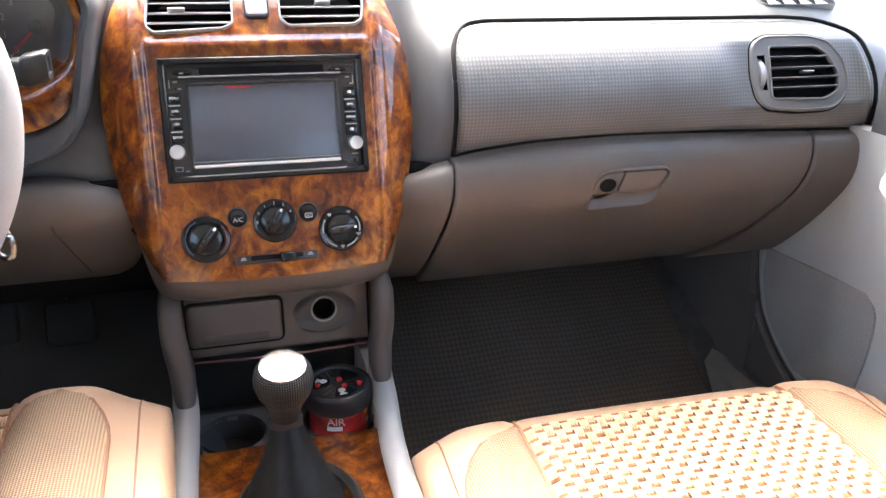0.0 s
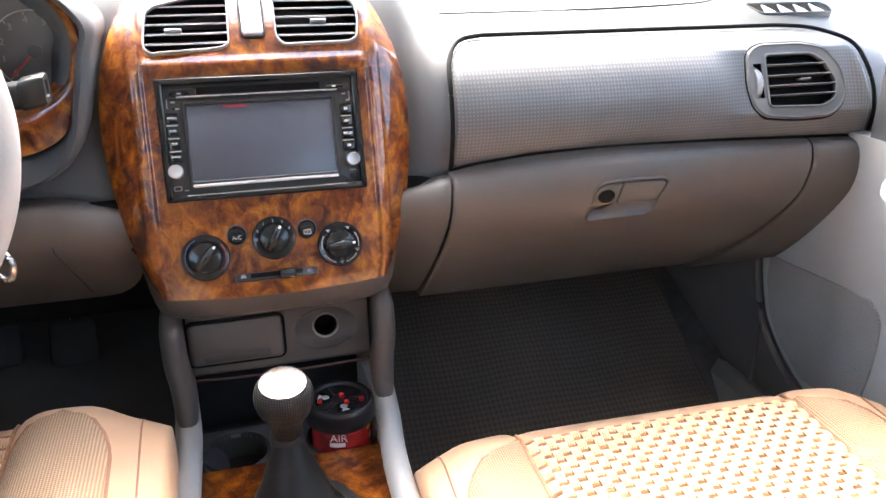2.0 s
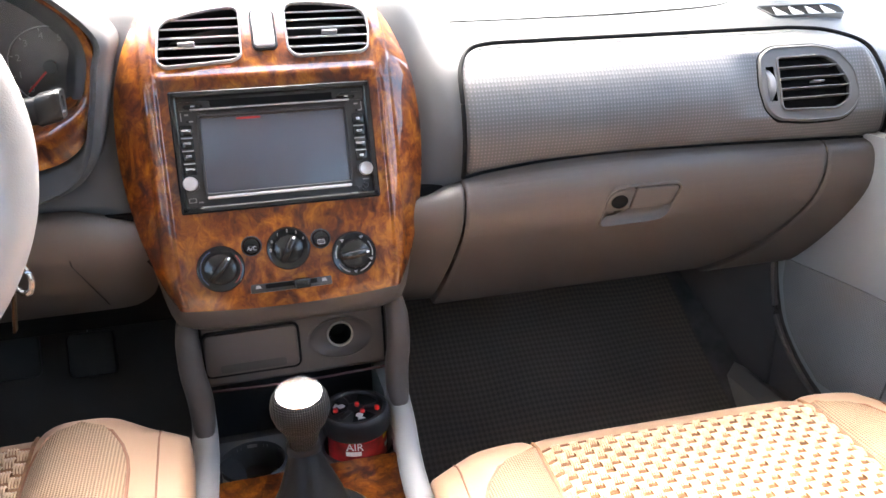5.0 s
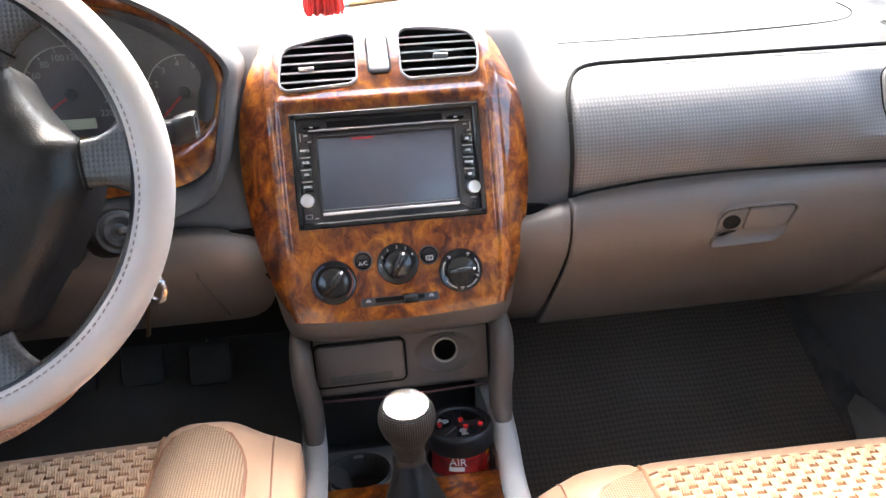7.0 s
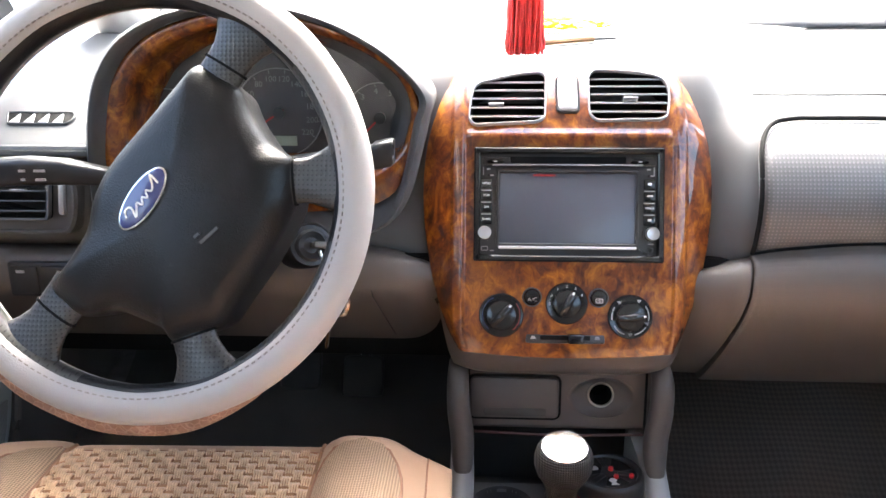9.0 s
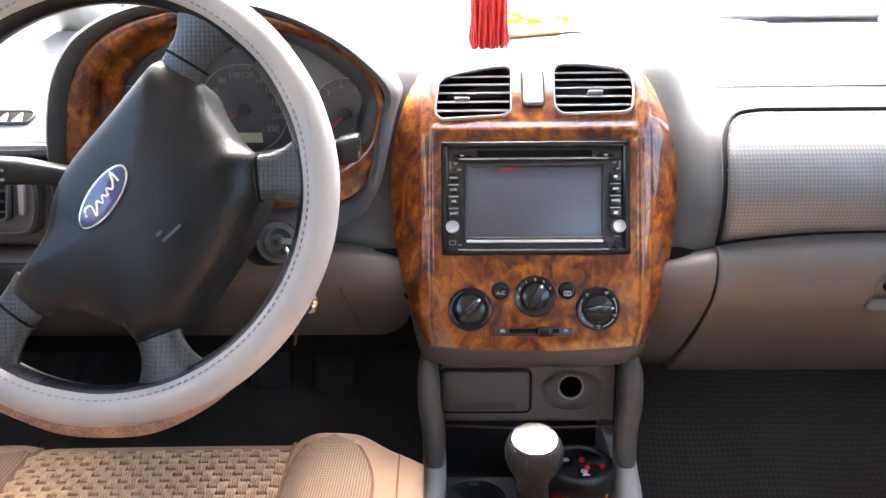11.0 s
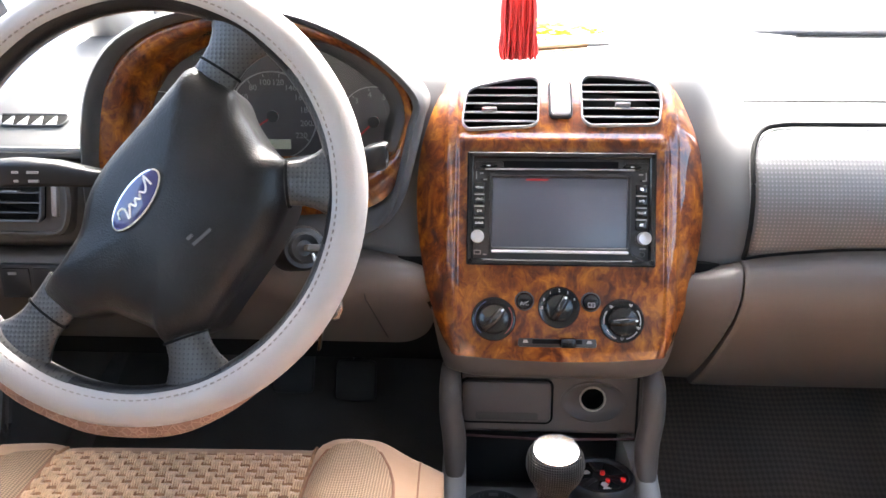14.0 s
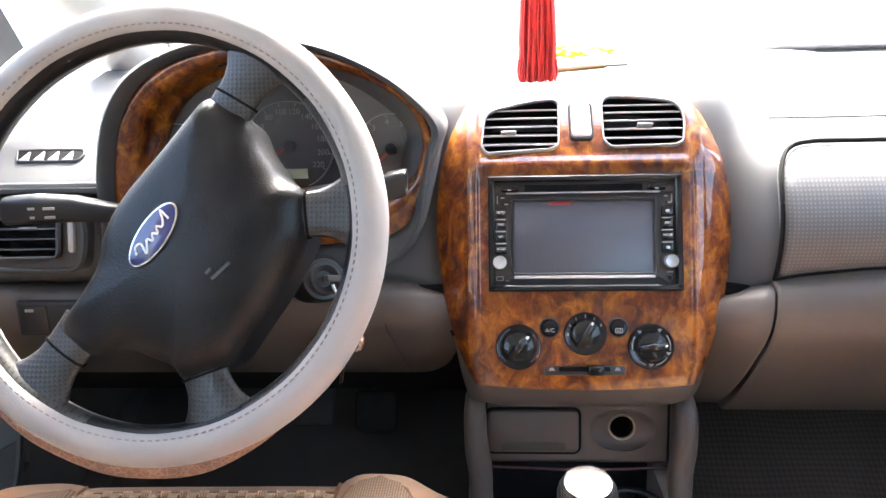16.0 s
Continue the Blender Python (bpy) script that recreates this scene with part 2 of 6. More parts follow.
GLASS = glass("clear_glass")
TINT = bpy.data.materials.new("side_window_glass")
TINT.use_nodes = True
tn = TINT.node_tree
tn.nodes.clear()
t_out, t_mix, t_clear, t_gloss = (tn.nodes.new("ShaderNode" + k) for k in ("OutputMaterial", "MixShader", "BsdfTransparent", "BsdfGlossy"))
t_clear.inputs[0].default_value = (0.80, 0.81, 0.80, 1)
t_gloss.inputs["Roughness"].default_value = 0.02
t_mix.inputs[0].default_value = 0.06
tn.links.new(t_clear.outputs[0], t_mix.inputs[1])
tn.links.new(t_gloss.outputs[0], t_mix.inputs[2])
tn.links.new(t_mix.outputs[0], t_out.inputs[0])
PAINT = plastic("pale_car_paint", (0.60, 0.60, 0.58), 0.25, 0.03, coat=1.0)
GROUND = plastic("pale_concrete", (0.42, 0.40, 0.37), 0.9, 0.25, 8, 0.6, 60)
WALLM = plastic("pale_plaster", (0.56, 0.57, 0.57), 0.9, 0.1, 8, 0.4, 40)


# ---- mesh helpers ----
FACEM = Matrix(((1, 0, 0, 0), (0, 0.2978, -0.9546, 0), (0, 0.9546, 0.2978, 0.6), (0, 0, 0, 1)))  # tilted face of the centre stack
ID = Matrix.Identity(4)


def finish(bm, angle=38):
    bmesh.ops.remove_doubles(bm, verts=bm.verts, dist=1e-5)
    bmesh.ops.recalc_face_normals(bm, faces=bm.faces)
    for f in bm.faces:
        f.smooth = True
    lim = radians(angle)
    for e in bm.edges:
        if len(e.link_faces) == 2 and e.calc_face_angle(0) > lim:
            e.smooth = False


def part(name, bm, material, parent=None, label="", kind="", angle=38):
    finish(bm, angle)
    me = bpy.data.meshes.new(name)
    bm.to_mesh(me)
    bm.free()
    me.materials.append(material)
    ob = new(name, me)
    if parent:
        ob.parent = parent
    return tagged(ob, label, "", "", kind)


def thing(name, label, category, at=(0, 0, 0), group="", kind=""):
    ob = new(name)
    ob.empty_display_size = 0.02
    return tagged(ob, label, category, group, kind)


def structure(name, bm, material, label=""):
    return tagged(part(name, bm, material), label, "", "", "structure")


def block(bm, x0, x1, y0, y1, z0, z1, bev=0.0, m=ID, seg=2):
    r = bmesh.ops.create_cube(bm, size=1, matrix=m @ Matrix.Translation(((x0 + x1) / 2, (y0 + y1) / 2, (z0 + z1) / 2)) @ Matrix.Diagonal((x1 - x0, y1 - y0, z1 - z0, 1)))
    if bev:
        es = {e for v in r["verts"] for e in v.link_edges}
        bmesh.ops.bevel(bm, geom=list(es), offset=bev, segments=seg, affect="EDGES", profile=0.5)
    return bm


def B(*a, **k):
    return block(bmesh.new(), *a, **k)


def rrect(x0, x1, y0, y1, r, n=5):
    pts = []
    for cx, cy, a0 in ((x1 - r, y1 - r, 0), (x0 + r, y1 - r, 90), (x0 + r, y0 + r, 180), (x1 - r, y0 + r, 270)):
        for i in range(n + 1):
            a = radians(a0 + 90 * i / n)
            pts.append((cx + r * math.cos(a), cy + r * math.sin(a)))
    return pts


def rounded(poly, r, n=5):
    """A polygon (counter-clockwise) with its corners rounded."""
    out = []
    k = len(poly)
    for i in range(k):
        p, a, b = Vector(poly[i]), Vector(poly[i - 1]), Vector(poly[(i + 1) % k])
        da, db = (a - p), (b - p)
        rr = min(r, da.length * 0.45, db.length * 0.45)
        s, e = p + da.normalized() * rr, p + db.normalized() * rr
        for j in range(n + 1):
            t = j / n
            out.append(tuple((1 - t) ** 2 * s + 2 * t * (1 - t) * p + t * t * e))
    return out


def inset(pts, d):
    k = len(pts)
    out = []
    for i in range(k):
        p, a, b = Vector(pts[i]), Vector(pts[i - 1]), Vector(pts[(i + 1) % k])
        t = (b - a)
        if t.length < 1e-9:
            out.append(tuple(p))
            continue
        t.normalize()
        out.append((p.x - t.y * d, p.y + t.x * d))
    return out


def ring_loft(bm, rings, cap0=False, cap1=False, closed=False):
    vs = [[bm.verts.new(p) for p in r] for r in rings]
    k = len(vs[0])
    pairs = list(zip(vs, vs[1:])) + ([(vs[-1], vs[0])] if closed else [])
    for a, b in pairs:
        for i in range(k):
            j = (i + 1) % k
            bm.faces.new((a[i], a[j], b[j], b[i]))
    if cap0:
        bm.faces.new(vs[0][::-1])
    if cap1:
        bm.faces.new(vs[-1])
    return bm


def plate(pts, z0, z1, bev=0.001, m=ID, bm=None, steps=2):
    """A plate with the outline pts (counter-clockwise), from z0 to z1, its front edge rounded."""
    bm = bm or bmesh.new()
    rings = [[m @ Vector((x, y, z0)) for x, y in pts]]
    for i in range(steps + 1):
        a = math.pi / 2 * i / steps
        q = inset(pts, bev * (1 - math.cos(a)))
        rings.append([m @ Vector((x, y, z1 - bev + bev * math.sin(a))) for x, y in q])
    return ring_loft(bm, rings, True, True)


def ring_plate(outer, inner, z0, z1, bev=0.001, m=ID, bm=None, zi=None):
    """A flat frame between two outlines with the same number of points."""
    bm = bm or bmesh.new()
    zi = z0 if zi is None else zi
    def at(p, z):
        return [m @ Vector((x, y, z)) for x, y in p]
    rings = [at(outer, z0), at(outer, z1 - bev), at(inset(outer, bev), z1), at(inset(inner, -bev), z1), at(inner, z1 - bev), at(inner, zi)]
    return ring_loft(bm, rings)


def lathe(prof, m=ID, n=32, bm=None, cap0=True, cap1=True):
    bm = bm or bmesh.new()
    rings = [[m @ Vector((r * math.cos(2 * math.pi * i / n), r * math.sin(2 * math.pi * i / n), z)) for i in range(n)] for r, z in prof]
    return ring_loft(bm, rings, cap0, cap1)


def tube(pts, r, n=8, closed=False, bm=None, flat=1.0, up=None):
    """A round or flattened rod along points; r is one radius or one for each point."""
    bm = bm or bmesh.new()
    pts = [Vector(p) for p in pts]
    k = len(pts)
    rings = []
    for i, p in enumerate(pts):
        a = pts[i - 1] if (closed or i) else p
        b = pts[(i + 1) % k] if (closed or i < k - 1) else p
        t = (b - a).normalized()
        ref = Vector(up) if up else (Vector((0, 0, 1)) if abs(t.z) < 0.9 else Vector((0, 1, 0)))
        s = t.cross(ref).normalized()
        w = s.cross(t).normalized()
        rad = r[i] if isinstance(r, (list, tuple)) else r
        rings.append([p + s * rad * math.cos(2 * math.pi * j / n) + w * rad * flat * math.sin(2 * math.pi * j / n) for j in range(n)])
    return ring_loft(bm, rings, not closed, not closed, closed)


def lerp_table(tab, x):
    if x <= tab[0][0]:
        return tab[0][1]
    for (a, va), (b, vb) in zip(tab, tab[1:]):
        if x <= b:
            t = (x - a) / (b - a)
            return va + (vb - va) * t
    return tab[-1][1]


def smooth_table(tab, x):
    """A smooth curve through a table of (x, value)."""
    if x <= tab[0][0]:
        return tab[0][1]
    for i in range(len(tab) - 1):
        (a, va), (b, vb) = tab[i], tab[i + 1]
        if x <= b:
            ma = (vb - tab[max(i - 1, 0)][1]) / (b - tab[max(i - 1, 0)][0])
            n2 = min(i + 2, len(tab) - 1)
            mb = (tab[n2][1] - va) / (tab[n2][0] - a)
            h, t = b - a, (x - a) / (b - a)
            return (2 * t ** 3 - 3 * t * t + 1) * va + (t ** 3 - 2 * t * t + t) * h * ma + (3 * t * t - 2 * t ** 3) * vb + (t ** 3 - t * t) * h * mb
    return tab[-1][1]


def spline_pts(ctrl, n=6, closed=False):
    """A smooth curve through the points."""
    c = [Vector(p) for p in ctrl]
    k = len(c)
    out = []
    for i in range(k if closed else k - 1):
        if closed:
            p0, p1, p2, p3 = c[i - 1], c[i], c[(i + 1) % k], c[(i + 2) % k]
        else:
            p0, p1, p2, p3 = c[max(i - 1, 0)], c[i], c[i + 1], c[min(i + 2, k - 1)]
        for j in range(n):
            t = j / n
            out.append(0.5 * (2 * p1 + (p2 - p0) * t + (2 * p0 - 5 * p1 + 4 * p2 - p3) * t * t + (3 * p1 - p0 - 3 * p2 + p3) * t ** 3))
    if not closed:
        out.append(c[-1])
    return out


def sheet(fn, nu, nv, skip=None, skirt=None, bm=None):
    """A surface fn(i/nu, j/nv), with cells left out where skip(u, v) says so, and an edge turned back by the vector skirt."""
    bm = bm or bmesh.new()
    vs = [[bm.verts.new(fn(i / nu, j / nv)) for j in range(nv + 1)] for i in range(nu + 1)]
    for i in range(nu):
        for j in range(nv):
            if skip and skip((i + 0.5) / nu, (j + 0.5) / nv):
                continue
            bm.faces.new((vs[i][j], vs[i + 1][j], vs[i + 1][j + 1], vs[i][j + 1]))
    for v in [v for v in bm.verts if not v.link_faces]:
        bm.verts.remove(v)
    if skirt is not None:
        es = [e for e in bm.edges if len(e.link_faces) == 1]
        made = bmesh.ops.extrude_edge_only(bm, edges=es)
        for v in [g for g in made["geom"] if isinstance(g, bmesh.types.BMVert)]:
            v.co += Vector(skirt)
    return bm


def words(name, text, size, m, material, parent, depth=0.0002):
    """Raised print in the built-in font, as a mesh."""
    cu = bpy.data.curves.new(name, "FONT")
    cu.body, cu.size, cu.extrude = text, size, depth
    cu.align_x, cu.align_y = "CENTER", "CENTER"
    cu.resolution_u = 3
    tmp = bpy.data.objects.new(name, cu)
    me = bpy.data.meshes.new_from_object(tmp)
    bpy.data.objects.remove(tmp)
    me.transform(m)
    me.materials.clear()
    me.materials.append(material)
    ob = new(name, me)
    ob.parent = parent
    return ob


# ---- cabin shell ----
FLOOR_Z = 0.15


def prism_x(prof, x0, x1, bm=None):
    """A solid with the profile (y, z) between two x."""
    bm = bm or bmesh.new()
    return ring_loft(bm, [[Vector((x, y, z)) for y, z in prof] for x in (x0, x1)], True, True)


structure("floor", prism_x([(-2.1, 0.05), (0.14, 0.05), (0.62, 0.36), (0.62, 0.46), (0.10, FLOOR_Z), (-2.1, FLOOR_Z)], -0.72, 0.72), CARPET, "dark carpeted car floor with sloping toe board")
structure("wall_front", B(-0.72, 0.72, 0.62, 0.66, 0.0, 0.80), CARPET, "dark bulkhead behind the dashboard")
# Added wall, closed up to the roof to block light from behind.
structure("wall_rear", B(-0.75, 0.75, -2.14, -2.10, 0.02, 1.22), REARM, "grey rear wall, added unseen to block light from behind")
structure("ceiling", prism_x([(-2.1, 1.16), (-0.20, 1.18), (-0.02, 1.16), (-0.02, 1.19), (-0.2, 1.215), (-2.1, 1.2)], -0.66, 0.66), CLOTH, "pale grey cloth headlining")
for sx, side in ((1, "right"), (-1, "left")):
    bm = tube([(sx * 0.70, 0.64, 0.80), (sx * 0.68, 0.30, 0.99), (sx * 0.63, -0.02, 1.17)], 0.062, 12)
    structure("pillar_front_" + side, bm, TRIM, "pale grey windscreen pillar")
    bm = tube([(sx * 0.70, -0.82, 0.76), (sx * 0.62, -0.80, 1.18)], 0.045, 10)
    structure("pillar_middle_" + side, bm, TRIM, "pale grey middle pillar")
    bm = tube([(sx * 0.62, -0.02, 1.175), (sx * 0.62, -1.0, 1.185), (sx * 0.62, -2.1, 1.17)], 0.03, 8)
    structure("trim_roof_" + side, bm, TRIM, "pale grey roof edge trim")
    bm = B(sx * 0.74 - 0.03, sx * 0.74 + 0.03, -2.1, -0.62, 0.02, 0.79, 0.01)
    structure("wall_rear_" + side, bm, REARM, "grey rear side trim")
    structure("window_rear_" + side, B(sx * 0.69 - 0.002, sx * 0.69 + 0.002, -1.95, -0.80, 0.785, 1.175), TINT, "clear rear side window")
    bm = tube([(sx * 0.70, -2.10, 0.78), (sx * 0.63, -1.98, 1.17)], 0.06, 10)
    structure("pillar_rear_" + side, bm, TRIM, "pale grey rear pillar")
for sx, side in ((1, "right"), (-1, "left")):
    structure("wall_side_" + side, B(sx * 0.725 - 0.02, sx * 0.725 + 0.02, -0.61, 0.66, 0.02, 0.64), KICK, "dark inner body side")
structure("ground", B(-400, 400, -400, 400, -0.45, -0.25), GROUND, "pale concrete yard")

# windscreen and bonnet
scr = thing("windscreen", "clear raked car windscreen behind the dashboard", "windscreen", kind="structure")
bm = sheet(lambda u, v: Vector(((u - 0.5) * (1.38 - 0.14 * v), 0.64 - 0.66 * v + 0.05 * (1 - (2 * u - 1) ** 2), 0.805 + 0.365 * v)), 16, 8)
geo = bm.faces[:]
bmesh.ops.solidify(bm, geom=geo, thickness=0.004)
pane = part("pane", bm, GLASS, scr, "clear laminated glass")
pane.visible_shadow = False
bm = tube([(-0.66, 0.640, 0.812), (-0.33, 0.68, 0.816), (0, 0.69, 0.818), (0.33, 0.68, 0.816), (0.66, 0.640, 0.812)], 0.009, 6)
part("seal", bm, GLARE_GREY, scr, "black rubber lower seal")
bm = sheet(lambda u, v: Vector(((u - 0.5) * 1.5, 0.72 + 1.0 * v, 0.80 - 0.10 * v * v - 0.05 * (2 * u - 1) ** 2)), 12, 8, skirt=(0, 0, -0.05))
tagged(part("bonnet", bm, PAINT), "pale painted car bonnet beyond the windscreen", "bonnet")
for x0, x1 in ((-0.46, 0.02), (0.22, 0.66)):
    wp = thing("wiper", "black wiper parked along the windscreen base", "wiper", group="windscreen wipers")
    y0 = 0.735
    part("arm", tube([(x1, y0, 0.815), ((x0 + x1) / 2, y0 + 0.005, 0.835), (x0 + 0.12, y0 - 0.005, 0.845)], 0.006, 6), GLARE_GREY, wp)
    part("blade", tube([(x0, y0 - 0.01, 0.836), ((x0 + x1) / 2, y0 - 0.006, 0.842), (x1 - 0.03, y0 - 0.012, 0.834)], 0.007, 6), GLARE_GREY, wp)


# ---- dashboard ----
dash = thing("dashboard", "two-tone charcoal and beige car dashboard with dimpled vinyl pad", "dashboard")


def upper_profile(x):
    """The dashboard's upper half in section: y, z."""
    zb = smooth_table([(-0.30, 0.606), (-0.24, 0.605), (-0.21, 0.6025), (-0.184, 0.598), (-0.165, 0.592), (-0.150, 0.586), (-0.138, 0.5775), (-0.105, 0.566), (0.105, 0.568), (0.130, 0.572), (0.145, 0.577), (0.155, 0.5845), (0.173, 0.5935), (0.182, 0.597), (0.20, 0.602), (0.22, 0.606)], x)
    near = [(0.110, 0.766), (0.091, 0.737), (0.070, 0.697), (0.051, 0.655), (0.037, 0.625), (0.031, zb + 0.008)]
    far = [(0.106, 0.750), (0.079, 0.7365), (0.036, 0.705), (0.010, 0.655), (0.010, 0.628), (0.013, zb + 0.008)]
    near_top = [(0.28, 0.812), (0.20, 0.803), (0.155, 0.794), (0.128, 0.783)]
    far_top = [(0.30, 0.788), (0.22, 0.773), (0.165, 0.764), (0.130, 0.757)]
    t = min(1.0, max(0.0, (abs(x) - 0.147) / 0.034)) if x > 0 else min(1.0, max(0.0, (abs(x) - 0.470) / 0.02))
    t = t * t * (3 - 2 * t)
    chain = [(a[0] + (c[0] - a[0]) * t, a[1] + (c[1] - a[1]) * t) for a, c in zip(near_top + near, far_top + far)]
    fall = 0.3 * max(0.0, x - 0.56) ** 2 + 3.0 * max(0.0, x - 0.67) ** 2 + (min(0.011, 0.20 * (-x - 0.47)) + 1.5 * max(0.0, -x - 0.61) ** 2 if x < -0.47 else 0.0)
    chain = [(y, z - fall * min(1.0, max(0.0, (z - 0.69) / 0.05))) for y, z in chain]
    smooth = [(p.y, p.z) for p in spline_pts([(0, y, z) for y, z in [(0.48, 0.812)] + chain], 3)]
    return [(0.66, 0.70), (0.66, 0.805)] + smooth + [(0.036 - 0.012 * t, zb), (0.35, zb), (0.40, 0.64)]


xs = [-0.69, -0.66, -0.63, -0.60, -0.57, -0.55, -0.53, -0.515, -0.5, -0.49, -0.485, -0.48, -0.475, -0.47, -0.3, -0.2] + [-0.185 + 0.0075 * i for i in range(9)] + [0.125 + 0.0075 * i for i in range(11)] + [0.3, 0.5] + [0.56 + 0.013 * i for i in range(11)] + [0.712, 0.726, 0.731]
bm = bmesh.new()
ring_loft(bm, [[Vector((x, y, z)) for y, z in upper_profile(x)] for x in xs], True, True)
part("upper_shell", bm, GREY, dash, "charcoal grained upper shell", angle=60)

# textured passenger pad, proud of the shell with a dark seam round it
PADP = spline_pts([(0, 0.012, 0.6105), (0, 0.005, 0.619), (0, 0.000, 0.632), (0, -0.0035, 0.650), (0, 0.000, 0.674), (0, 0.0125, 0.698), (0, 0.034, 0.717), (0, 0.064, 0.730)], 5)


def in_poly(x, y, poly):
    inside = False
    k = len(poly)
    for i in range(k):
        (ax, ay), (bx, by) = poly[i], poly[(i + 1) % k]
        if (ay > y) != (by > y) and x < ax + (bx - ax) * (y - ay) / (by - ay):
            inside = not inside
    return inside


SVP = Matrix(((1, 0, 0, 0), (0, 0.410, -0.912, -0.0239), (0, 0.912, 0.410, 0.600), (0, 0, 0, 1)))
sv = rounded([(0.529, 0.120), (0.526, 0.085), (0.531, 0.058), (0.544, 0.047), (0.585, 0.0425), (0.630, 0.043), (0.649, 0.055), (0.657, 0.073), (0.653, 0.100), (0.634, 0.123), (0.604, 0.130), (0.545, 0.130)], 0.009, 4)


def sweep(x):
    """How far the line between pad and glove box lid stands above its ends."""
    return smooth_table([(0.10, -0.034), (0.130, -0.029), (0.145, -0.023), (0.155, -0.017), (0.173, -0.0085), (0.1815, -0.0065), (0.1835, -0.003), (0.186, -0.0025), (0.208, 0.0015), (0.239, 0.005), (0.271, 0.008), (0.303, 0.0095), (0.37, 0.011), (0.44, 0.0095), (0.513, 0.0075), (0.59, 0.0045), (0.642, 0.0025), (0.70, 0.0)], x)


def droop(x):
    """The same line on the driver's side, falling towards the centre stack."""
    return smooth_table([(-0.70, -0.003), (-0.24, -0.003), (-0.21, -0.003), (-0.184, -0.005), (-0.165, -0.010), (-0.150, -0.0155), (-0.138, -0.024), (-0.105, -0.036)], x)


def pad_at(grow, sink):
    k = len(PADP) - 1

    def at(u, v):
        i = min(int(v * k), k - 1)
        p = PADP[i].lerp(PADP[i + 1], v * k - i)
        a = smooth_table([(0, 0.1868), (0.25, 0.1850), (0.5, 0.1845), (0.70, 0.1855), (0.80, 0.1885), (0.88, 0.1950), (0.94, 0.2050), (0.98, 0.2180), (1, 0.236)], v) - grow
        b = smooth_table([(0, 0.702), (0.15, 0.700), (0.43, 0.692), (0.57, 0.687), (0.714, 0.682), (0.80, 0.679), (0.87, 0.671), (0.93, 0.652), (0.975, 0.628), (1, 0.595)], v) + grow
        x = a + (b - a) * u
        flat = -0.0095 + 0.4496 * (p.z - 0.632)
        if flat > p.y:
            k_ = max(0.0, min(1.0, (x - 0.475) / 0.05, (0.690 - x) / 0.028))
            p = Vector((p.x, p.y + (flat - p.y) * k_ * k_ * (3 - 2 * k_), p.z))
        edge = min(x - a, b - x, (v + 0.004) * 0.14, (1.004 - v) * 0.14)
        roll = 0.006 * max(0.0, 1 - edge / 0.009) ** 2 if not sink else 0.0
        dz = grow * max(0.0, (v - 0.75) / 0.25) ** 2 - grow * max(0.0, 1 - v / 0.1) ** 2
        return Vector((x, p.y + roll + sink, p.z - roll * 0.35 * v + dz + sweep(x) * max(0.0, 1 - v / 0.55) ** 1.6 + 0.0025 * v ** 3))
    return at


edge_at = pad_at(0.0022, 0.0010)
seam = [edge_at(0, i / 120) for i in range(120)] + [edge_at(i / 90, 1) for i in range(90)] + [edge_at(1, 1 - i / 120) for i in range(120)] + [edge_at(1 - i / 90, 0) for i in range(90)]
part("pad_seam", tube(seam, 0.0024, 6, True), DARK, dash, "dark seam round the pad")
part("pad", sheet(pad_at(0.0, 0.0), 160, 70, lambda u, v: in_poly(pad_at(0, 0)(u, v).x, (pad_at(0, 0)(u, v).z - 0.6) / 0.912, inset(sv, 0.005)), skirt=(0, 0.012, 0)), PADM, dash, "dimpled grey vinyl pad", angle=60)

# faint airbag lid line on the top
part("airbag_line", tube(spline_pts([(0.20, 0.112, 0.7535), (0.30, 0.112, 0.7535), (0.42, 0.116, 0.7543), (0.54, 0.130, 0.7572), (0.585, 0.165, 0.7642), (0.600, 0.22, 0.7732)], 6), 0.0008, 5), DARK, dash)

LOW = [(0.014, 0.6085), (-0.001, 0.6055), (-0.010, 0.595), (-0.013, 0.572), (-0.006, 0.547), (0.016, 0.514), (0.044, 0.480), (0.074, 0.448), (0.100, 0.424)]


def lower_panel(name, x0, x1, zlow, mat, label, push=0.0, cells=(40, 24), hole=None):
    """A beige lower panel between the edges x0(t), x1(t), t from top to bottom."""
    pts = spline_pts([(0, y, z) for y, z in LOW], 3)
    k = len(pts) - 1

    def at(u, v):
        i = min(int(v * k), k - 1)
        p = pts[i].lerp(pts[i + 1], v * k - i)
        z = 0.604 - (0.604 - p.z) * (0.604 - zlow) / (0.604 - 0.424)
        a, b = x0(v), x1(v)
        roll = 0.002 * max(0, 1 - min(u, 1 - u) / 0.012) ** 2
        x = a + (b - a) * u
        dip = min(1.0, max(0.0, 1 - (abs(x) - 0.110) / 0.062))
        return Vector((x, p.y + push + roll + 0.034 * dip * dip * (3 - 2 * dip) * (0.1 + 0.9 * (1 - v)), z + (sweep(x) if x > 0 else droop(x)) * max(0.0, 1 - v / 0.5) ** 1.5))
    def cut(u, v):
        q = at(u, v)
        return in_poly(q.x, (q.z - 0.559) / 0.984, hole)
    return part(name, sheet(at, *cells, cut if hole else None, skirt=(0, 0.03 if hole else 0.05, 0.0)), mat, dash, label, angle=50)


def seam_l(v):
    return smooth_table([(0, 0.183), (0.3, 0.1805), (0.5, 0.178), (0.7, 0.1745), (1.0, 0.170)], v)


